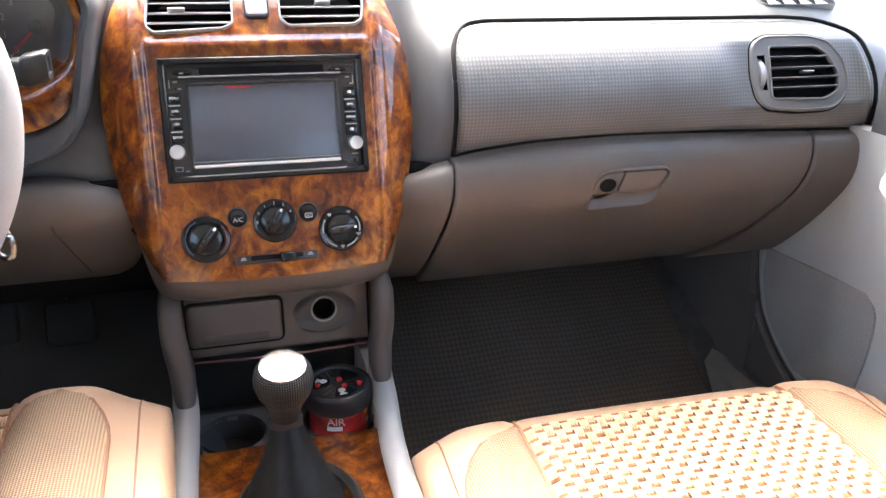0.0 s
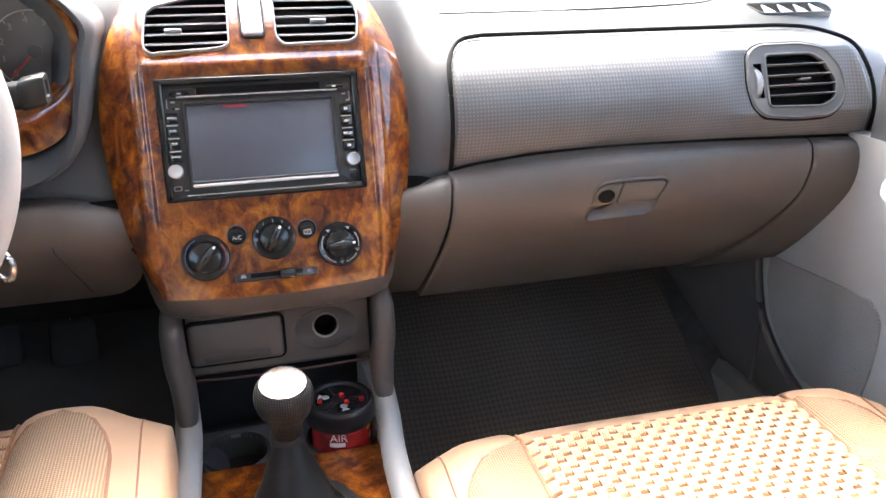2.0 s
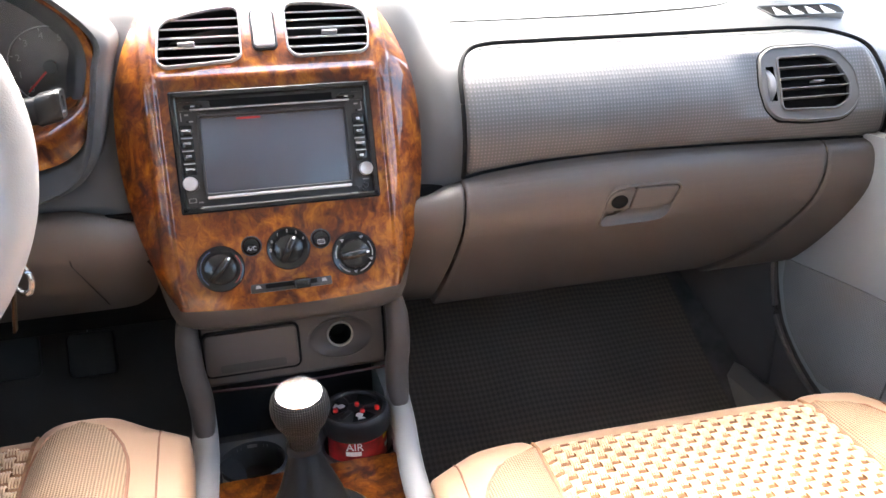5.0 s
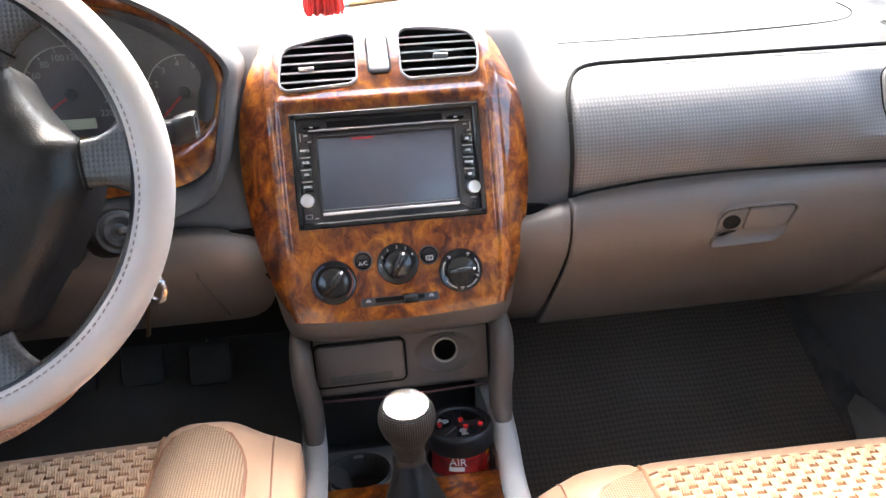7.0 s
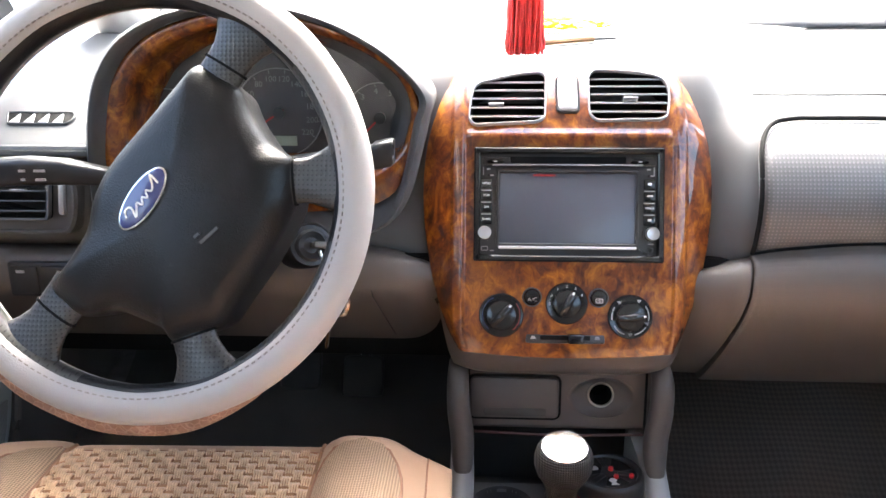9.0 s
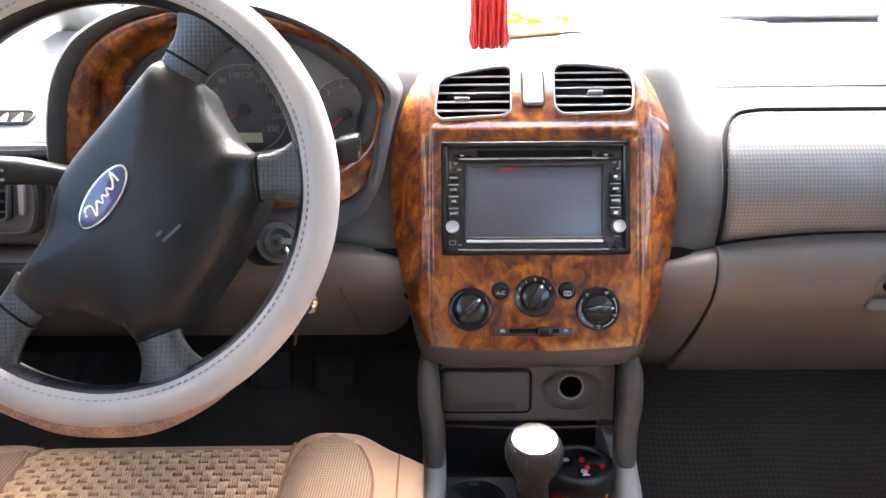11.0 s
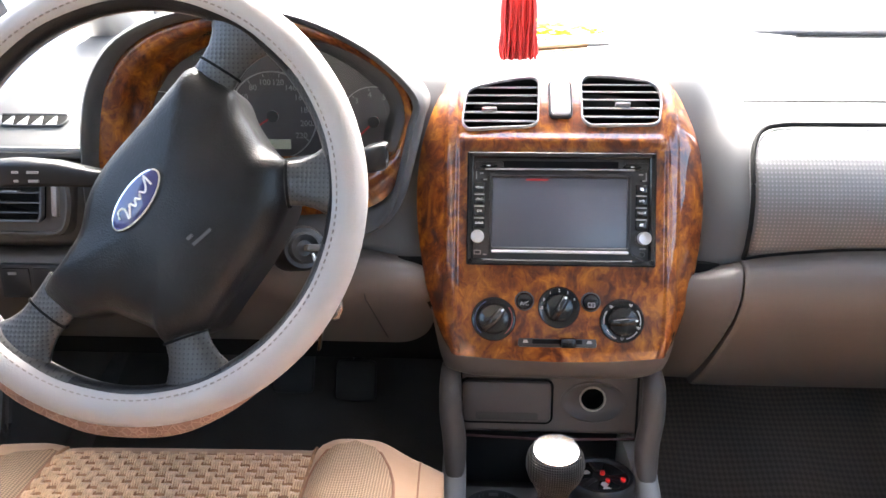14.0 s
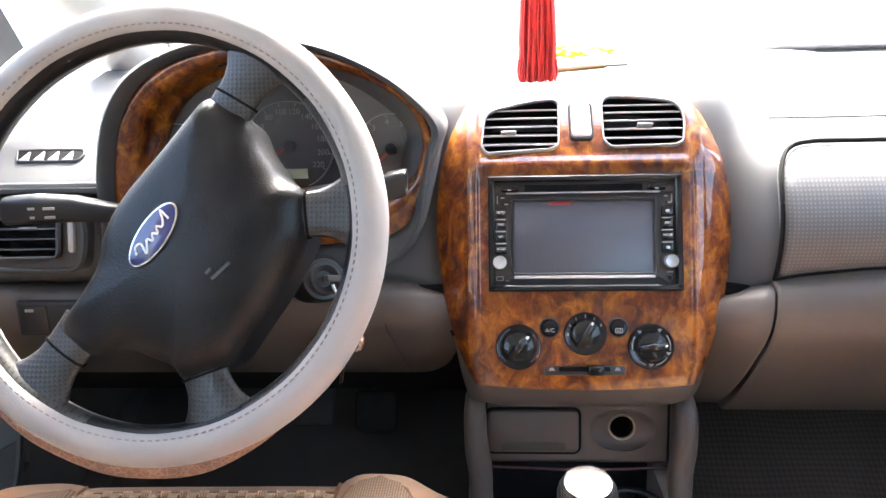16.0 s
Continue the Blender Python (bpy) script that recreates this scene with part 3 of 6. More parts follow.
def seam_r(v):
    return lerp_table([(0, 0.621), (0.3, 0.615), (0.5, 0.609), (0.62, 0.603), (0.77, 0.590), (0.9, 0.565), (1.0, 0.54)], v)


LATCH = rounded([(0.3325, -0.0165), (0.404, -0.0150), (0.4135, -0.0095), (0.4265, 0.0230), (0.4190, 0.0280), (0.3650, 0.0285), (0.3460, 0.0270), (0.3370, 0.0185)], 0.006, 4)
lid = lower_panel("glove_box_lid", lambda v: seam_l(v) + 0.0008, lambda v: seam_r(v) - 0.001, 0.424, BEIGE, "beige glove box lid", cells=(240, 110), hole=inset(LATCH, 0.001))
lower_panel("end_panel", lambda v: seam_r(v) + 0.0012, lambda v: 0.731, 0.418, BEIGE, "beige end panel")
lower_panel("inner_panel", lambda v: 0.105, lambda v: seam_l(v) - 0.0012, 0.432, BEIGE, "beige panel beside the centre stack", 0.001)
lower_panel("driver_panel", lambda v: -0.665, lambda v: -0.105, 0.455, BEIGE, "beige knee panel under the steering column", 0.012)
part("driver_panel_line", tube([(-0.205, 0.008, 0.598), (-0.197, 0.0005, 0.560), (-0.180, 0.045, 0.50)], 0.0007, 5), SATIN, dash)
# Near-black body, so the space under and behind the panels is painted dark.
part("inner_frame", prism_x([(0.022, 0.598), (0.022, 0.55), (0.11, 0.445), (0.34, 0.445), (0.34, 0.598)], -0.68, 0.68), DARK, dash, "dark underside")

# glove box latch in its recess
gz = Matrix(((1, 0, 0, 0), (0, -0.18, -0.984, -0.0100), (0, 0.984, -0.18, 0.559), (0, 0, 0, 1)))
rings = []
for d, w in ((-0.0016, -0.003), (-0.0014, 0.0004), (-0.0006, 0.0010), (0.0006, 0.0004), (0.0016, -0.0010), (0.0045, -0.0038), (0.0085, -0.0062)):
    rings.append([gz @ Vector((x, y, w)) for x, y in inset(LATCH, d)])
part("latch_hollow", ring_loft(bmesh.new(), rings, False, True), BEIGE, lid, "scooped finger hollow")
part("handle_gap", plate(rounded([(0.3365, 0.0055), (0.4175, 0.0055), (0.4250, 0.0232), (0.4190, 0.0272), (0.3650, 0.0278), (0.3463, 0.0262), (0.3375, 0.0180)], 0.005, 4), -0.005, -0.0006, 0.0003, gz), DARK, lid, "dark joint round the handle")
part("latch_handle", plate(rounded([(0.3655, 0.0022), (0.4140, 0.0022), (0.4225, 0.0225), (0.4180, 0.0260), (0.3705, 0.0266)], 0.003, 4), -0.008, 0.0022, 0.0018, gz), BEIGE, lid, "beige pull handle")
part("lock_plate", plate(rounded([(0.3345, 0.0016), (0.3642, 0.0022), (0.3692, 0.0266), (0.3650, 0.0268), (0.3470, 0.0254), (0.3385, 0.0175)], 0.004, 4), -0.008, 0.0018, 0.0014, gz), BEIGE, lid)
part("lock", lathe([(0.0098, -0.004), (0.0098, 0.0026), (0.0088, 0.0032), (0.0078, 0.0023), (0.0, 0.0022)], gz @ Matrix.Translation((0.3515, 0.0128, 0)) @ Matrix.Diagonal((1.0, 0.80, 1, 1)), 24), DARK, lid, "round black key lock")


def air_vent(name, parent, m, outline, slats, tab, wheel_u=None, bez=0.006, deep=0.026, slat_mat=None, tilt=3, lip=0.0022):
    """A dashboard vent: rounded bezel, deep dark box, slats and a tab, in the frame m."""
    v = new(name)
    v.parent = parent
    inner = inset(outline, bez)
    part("bezel", ring_plate(outline, inner, -0.004, lip, min(0.0008, lip), m, zi=-0.003), slat_mat or SLATM, v)
    part("duct_wall", ring_plate(inset(outline, bez * 0.5), inset(outline, bez), -deep - 0.002, -0.0012, 0.0002, m, zi=-deep - 0.002), DARK, v)
    part("duct", plate(inset(outline, bez * 0.6), -deep - 0.008, -deep, 0.0005, m), DARK, v)
    for s in slats:
        hit = []
        k = len(inner)
        for i in range(k):
            (ax, ay), (bx, by) = inner[i], inner[(i + 1) % k]
            lv = s - 0.0062 * math.sin(radians(tilt))
            if (ay - lv) * (by - lv) < 0:
                hit.append(ax + (bx - ax) * (lv - ay) / (by - ay))
        if len(hit) < 2:
            continue
        a, b = min(hit), max(hit)
        mm = m @ Matrix.Translation(((a + b) / 2, s, -min(0.007, 0.27 * deep))) @ Matrix.Rotation(radians(tilt), 4, "X")
        part("slat", B(-(b - a) / 2, (b - a) / 2, -0.0007, 0.0007, -min(0.008, 0.6 * deep), min(0.006, 0.5 * deep), 0.0006, mm), slat_mat or SLATM, v)
    tx, ty = tab
    part("tab", B(tx - 0.0075, tx + 0.0075, ty - 0.0011, ty + 0.0009, -0.006, 0.0015, 0.0009, m, 3), SLATM, v, "small sliding tab")
    return v


# passenger side vent in its raised surround
SVF = Matrix(((1, 0, 0, 0), (0, 0.196, -0.981, -0.012), (0, 0.981, 0.196, 0.600), (0, 0, 0, 1)))
vo = rounded([(0.550, 0.118), (0.549, 0.057), (0.621, 0.0545), (0.640, 0.063), (0.644, 0.084), (0.630, 0.108), (0.613, 0.118)], 0.007, 6)
part("side_vent_gap", ring_plate(inset(sv, -0.0014), inset(sv, 0.001), -0.004, 0.0009, 0.0003, SVP), DARK, dash)
part("side_vent_surround", ring_plate(sv, inset(sv, 0.004), -0.004, 0.0042, 0.0022, SVP), VENTM, dash, "grey raised vent surround")
vf = sheet(lambda u, v: SVP @ Vector((0.526 + 0.131 * u, 0.0425 + 0.0875 * v, 0.0030)), 131, 88, lambda u, v: not in_poly(0.526 + 0.131 * u, 0.0425 + 0.0875 * v, inset(sv, 0.0025)) or in_poly(0.526 + 0.131 * u, 0.0425 + 0.0875 * v, inset(vo, 0.001)) or (0.5360 < 0.526 + 0.131 * u < 0.5460 and 0.068 < 0.0425 + 0.0875 * v < 0.107))
part("side_vent_plate", vf, VENTM, dash)
part("vent_box", plate(inset(sv, 0.006), -0.0105, -0.0085, 0.0003, SVP), DARK, dash)
air_vent("side_vent", dash, SVP @ Matrix.Translation((0, 0, 0.0032)), vo, [0.0705, 0.0815, 0.0930, 0.1050], (0.602, 0.0880), bez=0.0024, deep=0.0105, slat_mat=VENTM)
part("vent_wheel", lathe([(0.0, -0.0035), (0.019, -0.0035), (0.020, -0.002), (0.020, 0.002), (0.019, 0.0035), (0.0, 0.0035)], SVP @ Matrix.Translation((0.5410, 0.0875, -0.013)) @ Matrix.Rotation(radians(90), 4, "Y"), 28), SLATM, dash, "thumb wheel beside the vent")


def dash_top(x, y):
    """Height of the upper shell's top side."""
    return lerp_table(sorted(p for p in upper_profile(x) if p[1] > 0.66 and 0.03 < p[0] < 0.5), y)


def defroster(x0, x1, y0, y1, lift=0.0):
    v = new("defroster_vent")
    v.parent = dash
    xc, yc = (x0 + x1) / 2, (y0 + y1) / 2
    ex = Vector((1, 0, 0))
    ey = Vector((0, y1 - y0, dash_top(xc, y1) - dash_top(xc, y0))).normalized()
    ez = ex.cross(ey).normalized()
    ey = ez.cross(ex)
    m = Matrix.Translation((xc, yc, dash_top(xc, yc) + lift)) @ Matrix((ex, ey, ez)).transposed().to_4x4()
    w, d = (x1 - x0) / 2, (y1 - y0) / 2 * 1.08
    o = rounded([(-w, d), (-w + 0.010, -d), (w - 0.004, -d), (w, d * 0.2), (w - 0.006, d)], min(d * 0.4, 0.006), 3)
    # No hole is cut: a near-black plate paints the slot's inner shade.
    part("slot", plate(inset(o, 0.0015), -0.012, 0.0022, 0.0003, m), DARK, v)
    part("rim", ring_plate(o, inset(o, 0.0018), -0.006, 0.0032, 0.0008, m), GREY, v)
    for i in range(4):
        x = -w + 0.008 + 2 * w * (i + 0.62) / 5.1
        bm = bmesh.new()
        f = w / 0.058
        pts = [(x - 0.0080 * f, -d + 0.0015), (x + 0.0080 * f, -d + 0.0015), (x + 0.001, d - 0.006), (x - 0.001, d - 0.006)]
        plate(pts, -0.01, 0.0034, 0.0005, m, bm)
        part("fin", bm, SLATM, v)


defroster(0.587, 0.703, 0.093, 0.119)
defroster(-0.611, -0.529, 0.074, 0.096)

# driver's outer vent, burl band and switch panel
dv = rounded([(-0.592, 0.026), (-0.497, 0.026), (-0.490, 0.06), (-0.497, 0.096), (-0.588, 0.098), (-0.602, 0.06)], 0.016, 5)
part("driver_vent_surround", ring_plate(dv, inset(dv, 0.006), -0.03, 0.006, 0.004, SVF), GREY, dash)
part("driver_vent_plate", plate(inset(dv, 0.005), -0.03, 0.003, 0.001, SVF), GREY, dash)
vo = rounded([(-0.580, 0.040), (-0.516, 0.040), (-0.514, 0.090), (-0.578, 0.090), (-0.588, 0.065)], 0.008, 5)
air_vent("driver_vent", dash, SVF @ Matrix.Translation((0, 0, 0.0120)), vo, [0.050, 0.060, 0.070, 0.080], (-0.548, 0.071), bez=0.003, deep=0.009, slat_mat=GREY)
part("vent_wheel", B(-0.510, -0.503, 0.046, 0.084, -0.002, 0.008, 0.003, SVF), SLATM, dash)
part("driver_ridge", plate(rrect(-0.69, -0.475, 0.104, 0.116, 0.006), -0.03, 0.004, 0.005, SVF), GREY, dash)
part("switch_panel", B(-0.578, -0.478, -0.0035, 0.03, 0.556, 0.594, 0.003), SATIN, dash, "black switch panel")
for i in range(3):
    part("switch", B(-0.574 + 0.032 * i, -0.545 + 0.032 * i, -0.0055, 0.0, 0.560, 0.590, 0.0018), BLACK, dash)
part("switch_mark", B(-0.567, -0.558, -0.0061, -0.0053, 0.583, 0.586), DIAL, dash)


# ---- centre stack fascia ----
fascia = thing("centre_fascia", "lacquered burl wood centre stack with vents and heater knobs", "fascia")
HW = [(-0.0975, 0.1045), (-0.0955, 0.1078), (-0.091, 0.1105), (-0.083, 0.1148), (-0.07, 0.1205), (-0.05, 0.1275), (-0.024, 0.1345), (0.0, 0.1395), (0.03, 0.1440), (0.06, 0.1462), (0.09, 0.1458),
      (0.12, 0.1425), (0.145, 0.1365), (0.17, 0.1285), (0.19, 0.119), (0.205, 0.109)]
V0, V1 = -0.0975, 0.205


def burl_pt(u, v):
    vv = V0 + (V1 - V0) * v
    hw = smooth_table(HW, vv)
    x = (2 * u - 1) * hw
    ax = abs(x)
    w = -0.010 * min(vv / 0.095, 0) ** 2
    if vv > 0.115:
        w -= 4.6 * (vv - 0.115) ** 2
    s = max(0.0, (ax - 0.104) / max(hw - 0.104, 0.006))
    lim = min(1.0, max(0.0, (hw - 0.100) / 0.03))
    rim = min(1.0, max(0.0, (vv + 0.092) / 0.02))
    inner, outer = 0.0985 + 0.004 * rim, 0.1085 + 0.0065 * rim
    rise, sink = min(1.0, max(0.0, (ax - inner) / 0.0035)), min(1.0, max(0.0, (ax - outer) / 0.0030))
    ridge = (0.0036 * rise * rise * (3 - 2 * rise) - 0.0022 * sink * sink * (3 - 2 * sink)) * max(lim, 0.25)
    fall = 0.020 * s ** 1.8 * lim
    top = 0.004 * math.exp(-((vv - 0.126) / 0.006) ** 2) * min(1, max(0, (0.108 - ax) / 0.01))
    return FACEM @ Vector((x, vv + 0.0055 * (ax / hw) ** 2 * max(0.0, -vv / 0.0975) ** 3, w + ridge - fall + top))


ventR = rounded([(0.0195, 0.1505), (0.0265, 0.1430), (0.0900, 0.1440), (0.0970, 0.1485), (0.1008, 0.1680), (0.0990, 0.1830), (0.0890, 0.1908), (0.0655, 0.1945), (0.0450, 0.1962), (0.0265, 0.1962), (0.0203, 0.1900)], 0.008, 4)
ventL = rounded([(-0.0206, 0.1905), (-0.0268, 0.1942), (-0.0390, 0.1936), (-0.0600, 0.1905), (-0.0875, 0.1835), (-0.0952, 0.1770), (-0.0985, 0.1520), (-0.0984, 0.1440), (-0.0925, 0.1383), (-0.0300, 0.1416), (-0.0222, 0.1465)], 0.008, 4)
UNIT = rrect(-0.094, 0.094, 0.0, 0.114, 0.002, 3)


VB = FACEM @ Matrix.Translation((0, 0.166, -0.0108)) @ Matrix.Rotation(radians(-23), 4, "X") @ Matrix.Diagonal((1.02, 1.17, 1, 1)) @ Matrix.Translation((0, -0.166, 0))
VBI = VB.inverted()
VENT_CUT = (inset(ventL, 0.0004), inset(ventR, 0.0004))


def burl_hole(u, v):
    vv = V0 + (V1 - V0) * v
    x = (2 * u - 1) * smooth_table(HW, vv)
    if vv > 0.12:
        q = VBI @ burl_pt(u, v)
        return in_poly(q.x, q.y, VENT_CUT[0]) or in_poly(q.x, q.y, VENT_CUT[1])
    return abs(x) < 0.090 and 0.004 < vv < 0.110


part("burl_panel", sheet(burl_pt, 240, 220, burl_hole, skirt=(0, 0.03, 0)), BURL, fascia, "glossy orange-brown burl wood panel", angle=70)
part("stack_core", plate([(-0.118, -0.085), (0.118, -0.085), (0.118, 0.15), (-0.118, 0.15)], -0.10, -0.050, 0.002, FACEM), DARK, fascia, "dark inner box")
for o, tab, slv in ((ventL, (-0.0712, 0.1600), (0.1512, 0.1602, 0.1694, 0.1780, 0.1864)), (ventR, (0.0616, 0.1660), (0.1562, 0.1652, 0.1740, 0.1822, 0.1898))):
    air_vent("air_vent", fascia, VB, o, slv, tab, bez=0.0017, deep=0.034, tilt=34, lip=0.0012)
hz = rrect(-0.0105, 0.0095, 0.1525, 0.1880, 0.004)
part("hazard_button", plate(hz, -0.008, 0.003, 0.002, VB), SLATM, fascia, "plain grey hazard button")
part("hazard_rim", ring_plate(inset(hz, -0.0018), hz, -0.008, 0.0015, 0.0008, VB), BLACK, fascia)

# heater controls
def heater_knob(u, v, r, turn, w, cap):
    """A rotary control: recessed black dial, smaller cap and a curved finger bar with a white pointer."""
    k = new("heater_knob")
    k.parent = fascia
    m = FACEM @ Matrix.Translation((u, v, w))
    part("dial_ring", lathe([(r + 0.0026, -0.01), (r + 0.0026, 0.0030), (r + 0.0014, 0.0046), (r - 0.001, 0.0040), (0, 0.0040)], m, 40), GLOSS, k, "black dial ring")
    part("cap", lathe([(cap, 0.002), (cap * 0.985, 0.0095), (cap * 0.93, 0.0112), (cap * 0.6, 0.0124), (0, 0.0128)], m, 36), GLOSS, k, "glossy black cap")
    rot = m @ Matrix.Rotation(radians(turn), 4, "Z")
    rings = []
    for i in range(9):
        t = 2 * i / 8 - 1
        wd = 0.0043 * (1 - 0.35 * t * t)
        top = 0.0195 - 0.0055 * t * t
        rings.append([rot @ Vector((wd * math.copysign(abs(math.cos(b)) ** 0.55, math.cos(b)), t * cap * 0.97, 0.009 + (top - 0.009) * max(0.0, math.sin(b)) ** 0.6)) for b in (math.pi * j / 12 for j in range(13))])
    part("grip", ring_loft(bmesh.new(), rings, True, True), GLOSS, k, "glossy black finger bar", angle=60)
    part("pointer", B(-0.0010, 0.0010, cap * 0.62, cap * 0.93, 0.0138, 0.0162, 0.0004, rot), WHITE, k, "white pointer line")
    return m, k


def bar_print(m, k, r, a, bars, material):
    """A small printed symbol of plain bars at the angle a of a dial."""
    q = m @ Matrix.Translation((r * math.cos(radians(a)), r * math.sin(radians(a)), 0.0041))
    for x0, x1, y0, y1 in bars:
        part("symbol", B(x0, x1, y0, y1, 0, 0.0004, 0, q), material, k)


def dial_arc(m, k, r, a0, a1, thick, material):
    part("dial_arc", tube([m @ Vector((r * math.cos(radians(a)), r * math.sin(radians(a)), 0.0040)) for a in range(a0, a1 + 1, 6)], thick, 5), material, k)


m1, k1 = heater_knob(-0.0655, -0.0540, 0.0200, -42, -0.005, 0.0152)
dial_arc(m1, k1, 0.0188, 115, 232, 0.0006, plastic("blue_print", (0.035, 0.06, 0.13), 0.5))
dial_arc(m1, k1, 0.0188, -52, 40, 0.0006, plastic("dim_red_print", (0.16, 0.015, 0.012), 0.5))
m2, k2 = heater_knob(-0.0005, -0.0415, 0.0185, -28, -0.003, 0.0138)
for a, txt in ((153, "0"), (122, "1"), (90, "2"), (60, "3"), (29, "4")):
    words("number", txt, 0.0042, m2 @ Matrix.Translation((0.0170 * math.cos(radians(a)), 0.0170 * math.sin(radians(a)), 0.0042)), DIAL, k2)
bar_print(m2, k2, 0.0170, 181, ((-0.0012, 0.0012, 0.0004, 0.0011), (-0.0012, 0.0012, -0.0011, -0.0004), (-0.0004, 0.0004, -0.0016, 0.0016)), DIAL)
m3, k3 = heater_knob(0.0625, -0.0540, 0.0197, -84, -0.004, 0.0145)
for a0, a1 in ((148, 190), (210, 255), (284, 328), (-12, 38)):
    dial_arc(m3, k3, 0.0182, a0, a1, 0.0007, DIAL)
for a in (128, 62, -22, 270):
    bar_print(m3, k3, 0.0178, a, ((-0.0020, 0.0020, 0.0006, 0.0012), (-0.0014, 0.0014, -0.0004, 0.0002), (-0.0008, 0.0008, -0.0014, -0.0009)), DIAL)
for u, txt in ((-0.0350, "A/C"), (0.0312, "")):
    mb = FACEM @ Matrix.Translation((u, -0.0355, -0.001))
    btn = part("push_button", lathe([(0.0082, -0.008), (0.0082, 0.003), (0.0070, 0.0050), (0, 0.0056)], mb, 28), GLOSS, fascia, "round black push button")
    part("button_ring", lathe([(0.0098, -0.008), (0.0098, 0.0018), (0.0090, 0.0026), (0.0084, 0.001)], mb, 28, cap0=False, cap1=False), SATIN, fascia)
    part("button_light", B(-0.0042, 0.0042, 0.0016, 0.0022, 0.0050, 0.0056, 0, mb), DARK, btn)
    if txt:
        words("button_print", txt, 0.0056, mb @ Matrix.Translation((0, -0.0024, 0.0058)), DIAL, btn)
    else:
        part("button_print", ring_plate(rrect(-0.0036, 0.0036, -0.0052, -0.0004, 0.001), rrect(-0.0030, 0.0030, -0.0046, -0.0010, 0.0008), 0.0052, 0.0060, 0.0001, mb), DIAL, btn)
        for x in (-0.0014, 0.0, 0.0014):
            part("button_print", B(x - 0.0002, x + 0.0002, -0.0044, -0.0012, 0.0052, 0.0060, 0, mb), DIAL, btn)
ms = FACEM @ Matrix.Translation((0, -0.0765, -0.010))
slot = rrect(-0.0405, 0.0385, -0.0058, 0.0058, 0.002)
part("slider_plate", plate(slot, -0.006, 0.004, 0.001, ms), BLACK, fascia, "black slider plate")
part("slider_slot", plate(rrect(-0.026, 0.024, -0.0022, 0.0022, 0.001), 0.003, 0.0043, 0.0002, ms), DARK, fascia)
part("slider_handle", B(0.001, 0.0168, -0.0050, 0.0045, 0.002, 0.017, 0.0022, ms, 3), GLOSS, fascia, "black slider handle")
for u in (-0.033, 0.031):
    part("slider_print", plate([(u - 0.003, -0.0015), (u + 0.003, -0.0015), (u + 0.0015, 0.0016), (u - 0.0015, 0.0016)], 0.0039, 0.0043, 0.0001, ms), DIAL, fascia)

# beige chin below the wood
part("chin", sheet(lambda u, v: Vector(((2 * u - 1) * lerp_table([(0, 0.144), (0.1, 0.140), (0.35, 0.130), (0.6, 0.1195), (0.8, 0.1140), (1, 0.110)], v), lerp_table([(0, 0.022), (0.35, 0.006), (0.55, -0.006), (0.8, 0.002), (1, 0.045)], v) + 0.02 * abs(2 * u - 1) ** 6,
     lerp_table([(0, 0.60), (0.35, 0.535), (0.6, 0.492), (0.8, 0.474), (1, 0.464)], v))), 24, 12, skirt=(0, 0.04, 0)), BEIGE, fascia, "beige chin under the wood", angle=60)


# ---- head unit ----
unit = thing("head_unit", "black double-height car stereo with dark blank screen", "car stereo")
inner_u = inset(UNIT, 0.0065)
part("bezel", ring_plate(UNIT, inner_u, -0.012, 0.0055, 0.0015, FACEM, zi=-0.004), GLOSS, unit, "glossy black trim frame")
part("faceplate", plate(inset(UNIT, 0.0055), -0.06, -0.001, 0.0006, FACEM), SATIN, unit, "black faceplate")
scr_o = rrect(-0.0715, 0.0695, 0.0125, 0.0925, 0.002, 3)
scr_i = rrect(-0.0685, 0.0665, 0.0185, 0.0885, 0.0012, 3)
part("screen_frame", ring_plate(scr_o, scr_i, -0.002, 0.0035, 0.001, FACEM), BLACK, unit)
part("screen", plate(scr_i, -0.003, 0.0008, 0.0003, FACEM), SCREEN, unit, "dark glass screen, switched off")
part("screen_sill", B(-0.069, 0.067, 0.0125, 0.0155, 0.001, 0.0050, 0.001, FACEM), SILVER, unit, "silver strip under the screen")
part("disc_slot", B(-0.0600, 0.0570, 0.0985, 0.1050, -0.002, -0.0002, 0, FACEM), DARK, unit, "black disc slot")
part("slot_lip", B(-0.0760, 0.0730, 0.0958, 0.0972, -0.001, 0.0042, 0.0005, FACEM), SLATM, unit, "pale lip over the screen")
# Red reflection in the screen glass, painted as a faintly glowing bar.
part("red_reflection", B(-0.035, -0.013, 0.0852, 0.0872, 0.0004, 0.0012, 0, FACEM), glow("red_reflection_glow", (0.22, 0.006, 0.008), 0.026), unit, "dim red reflection at the screen's top edge, painted as a glow")
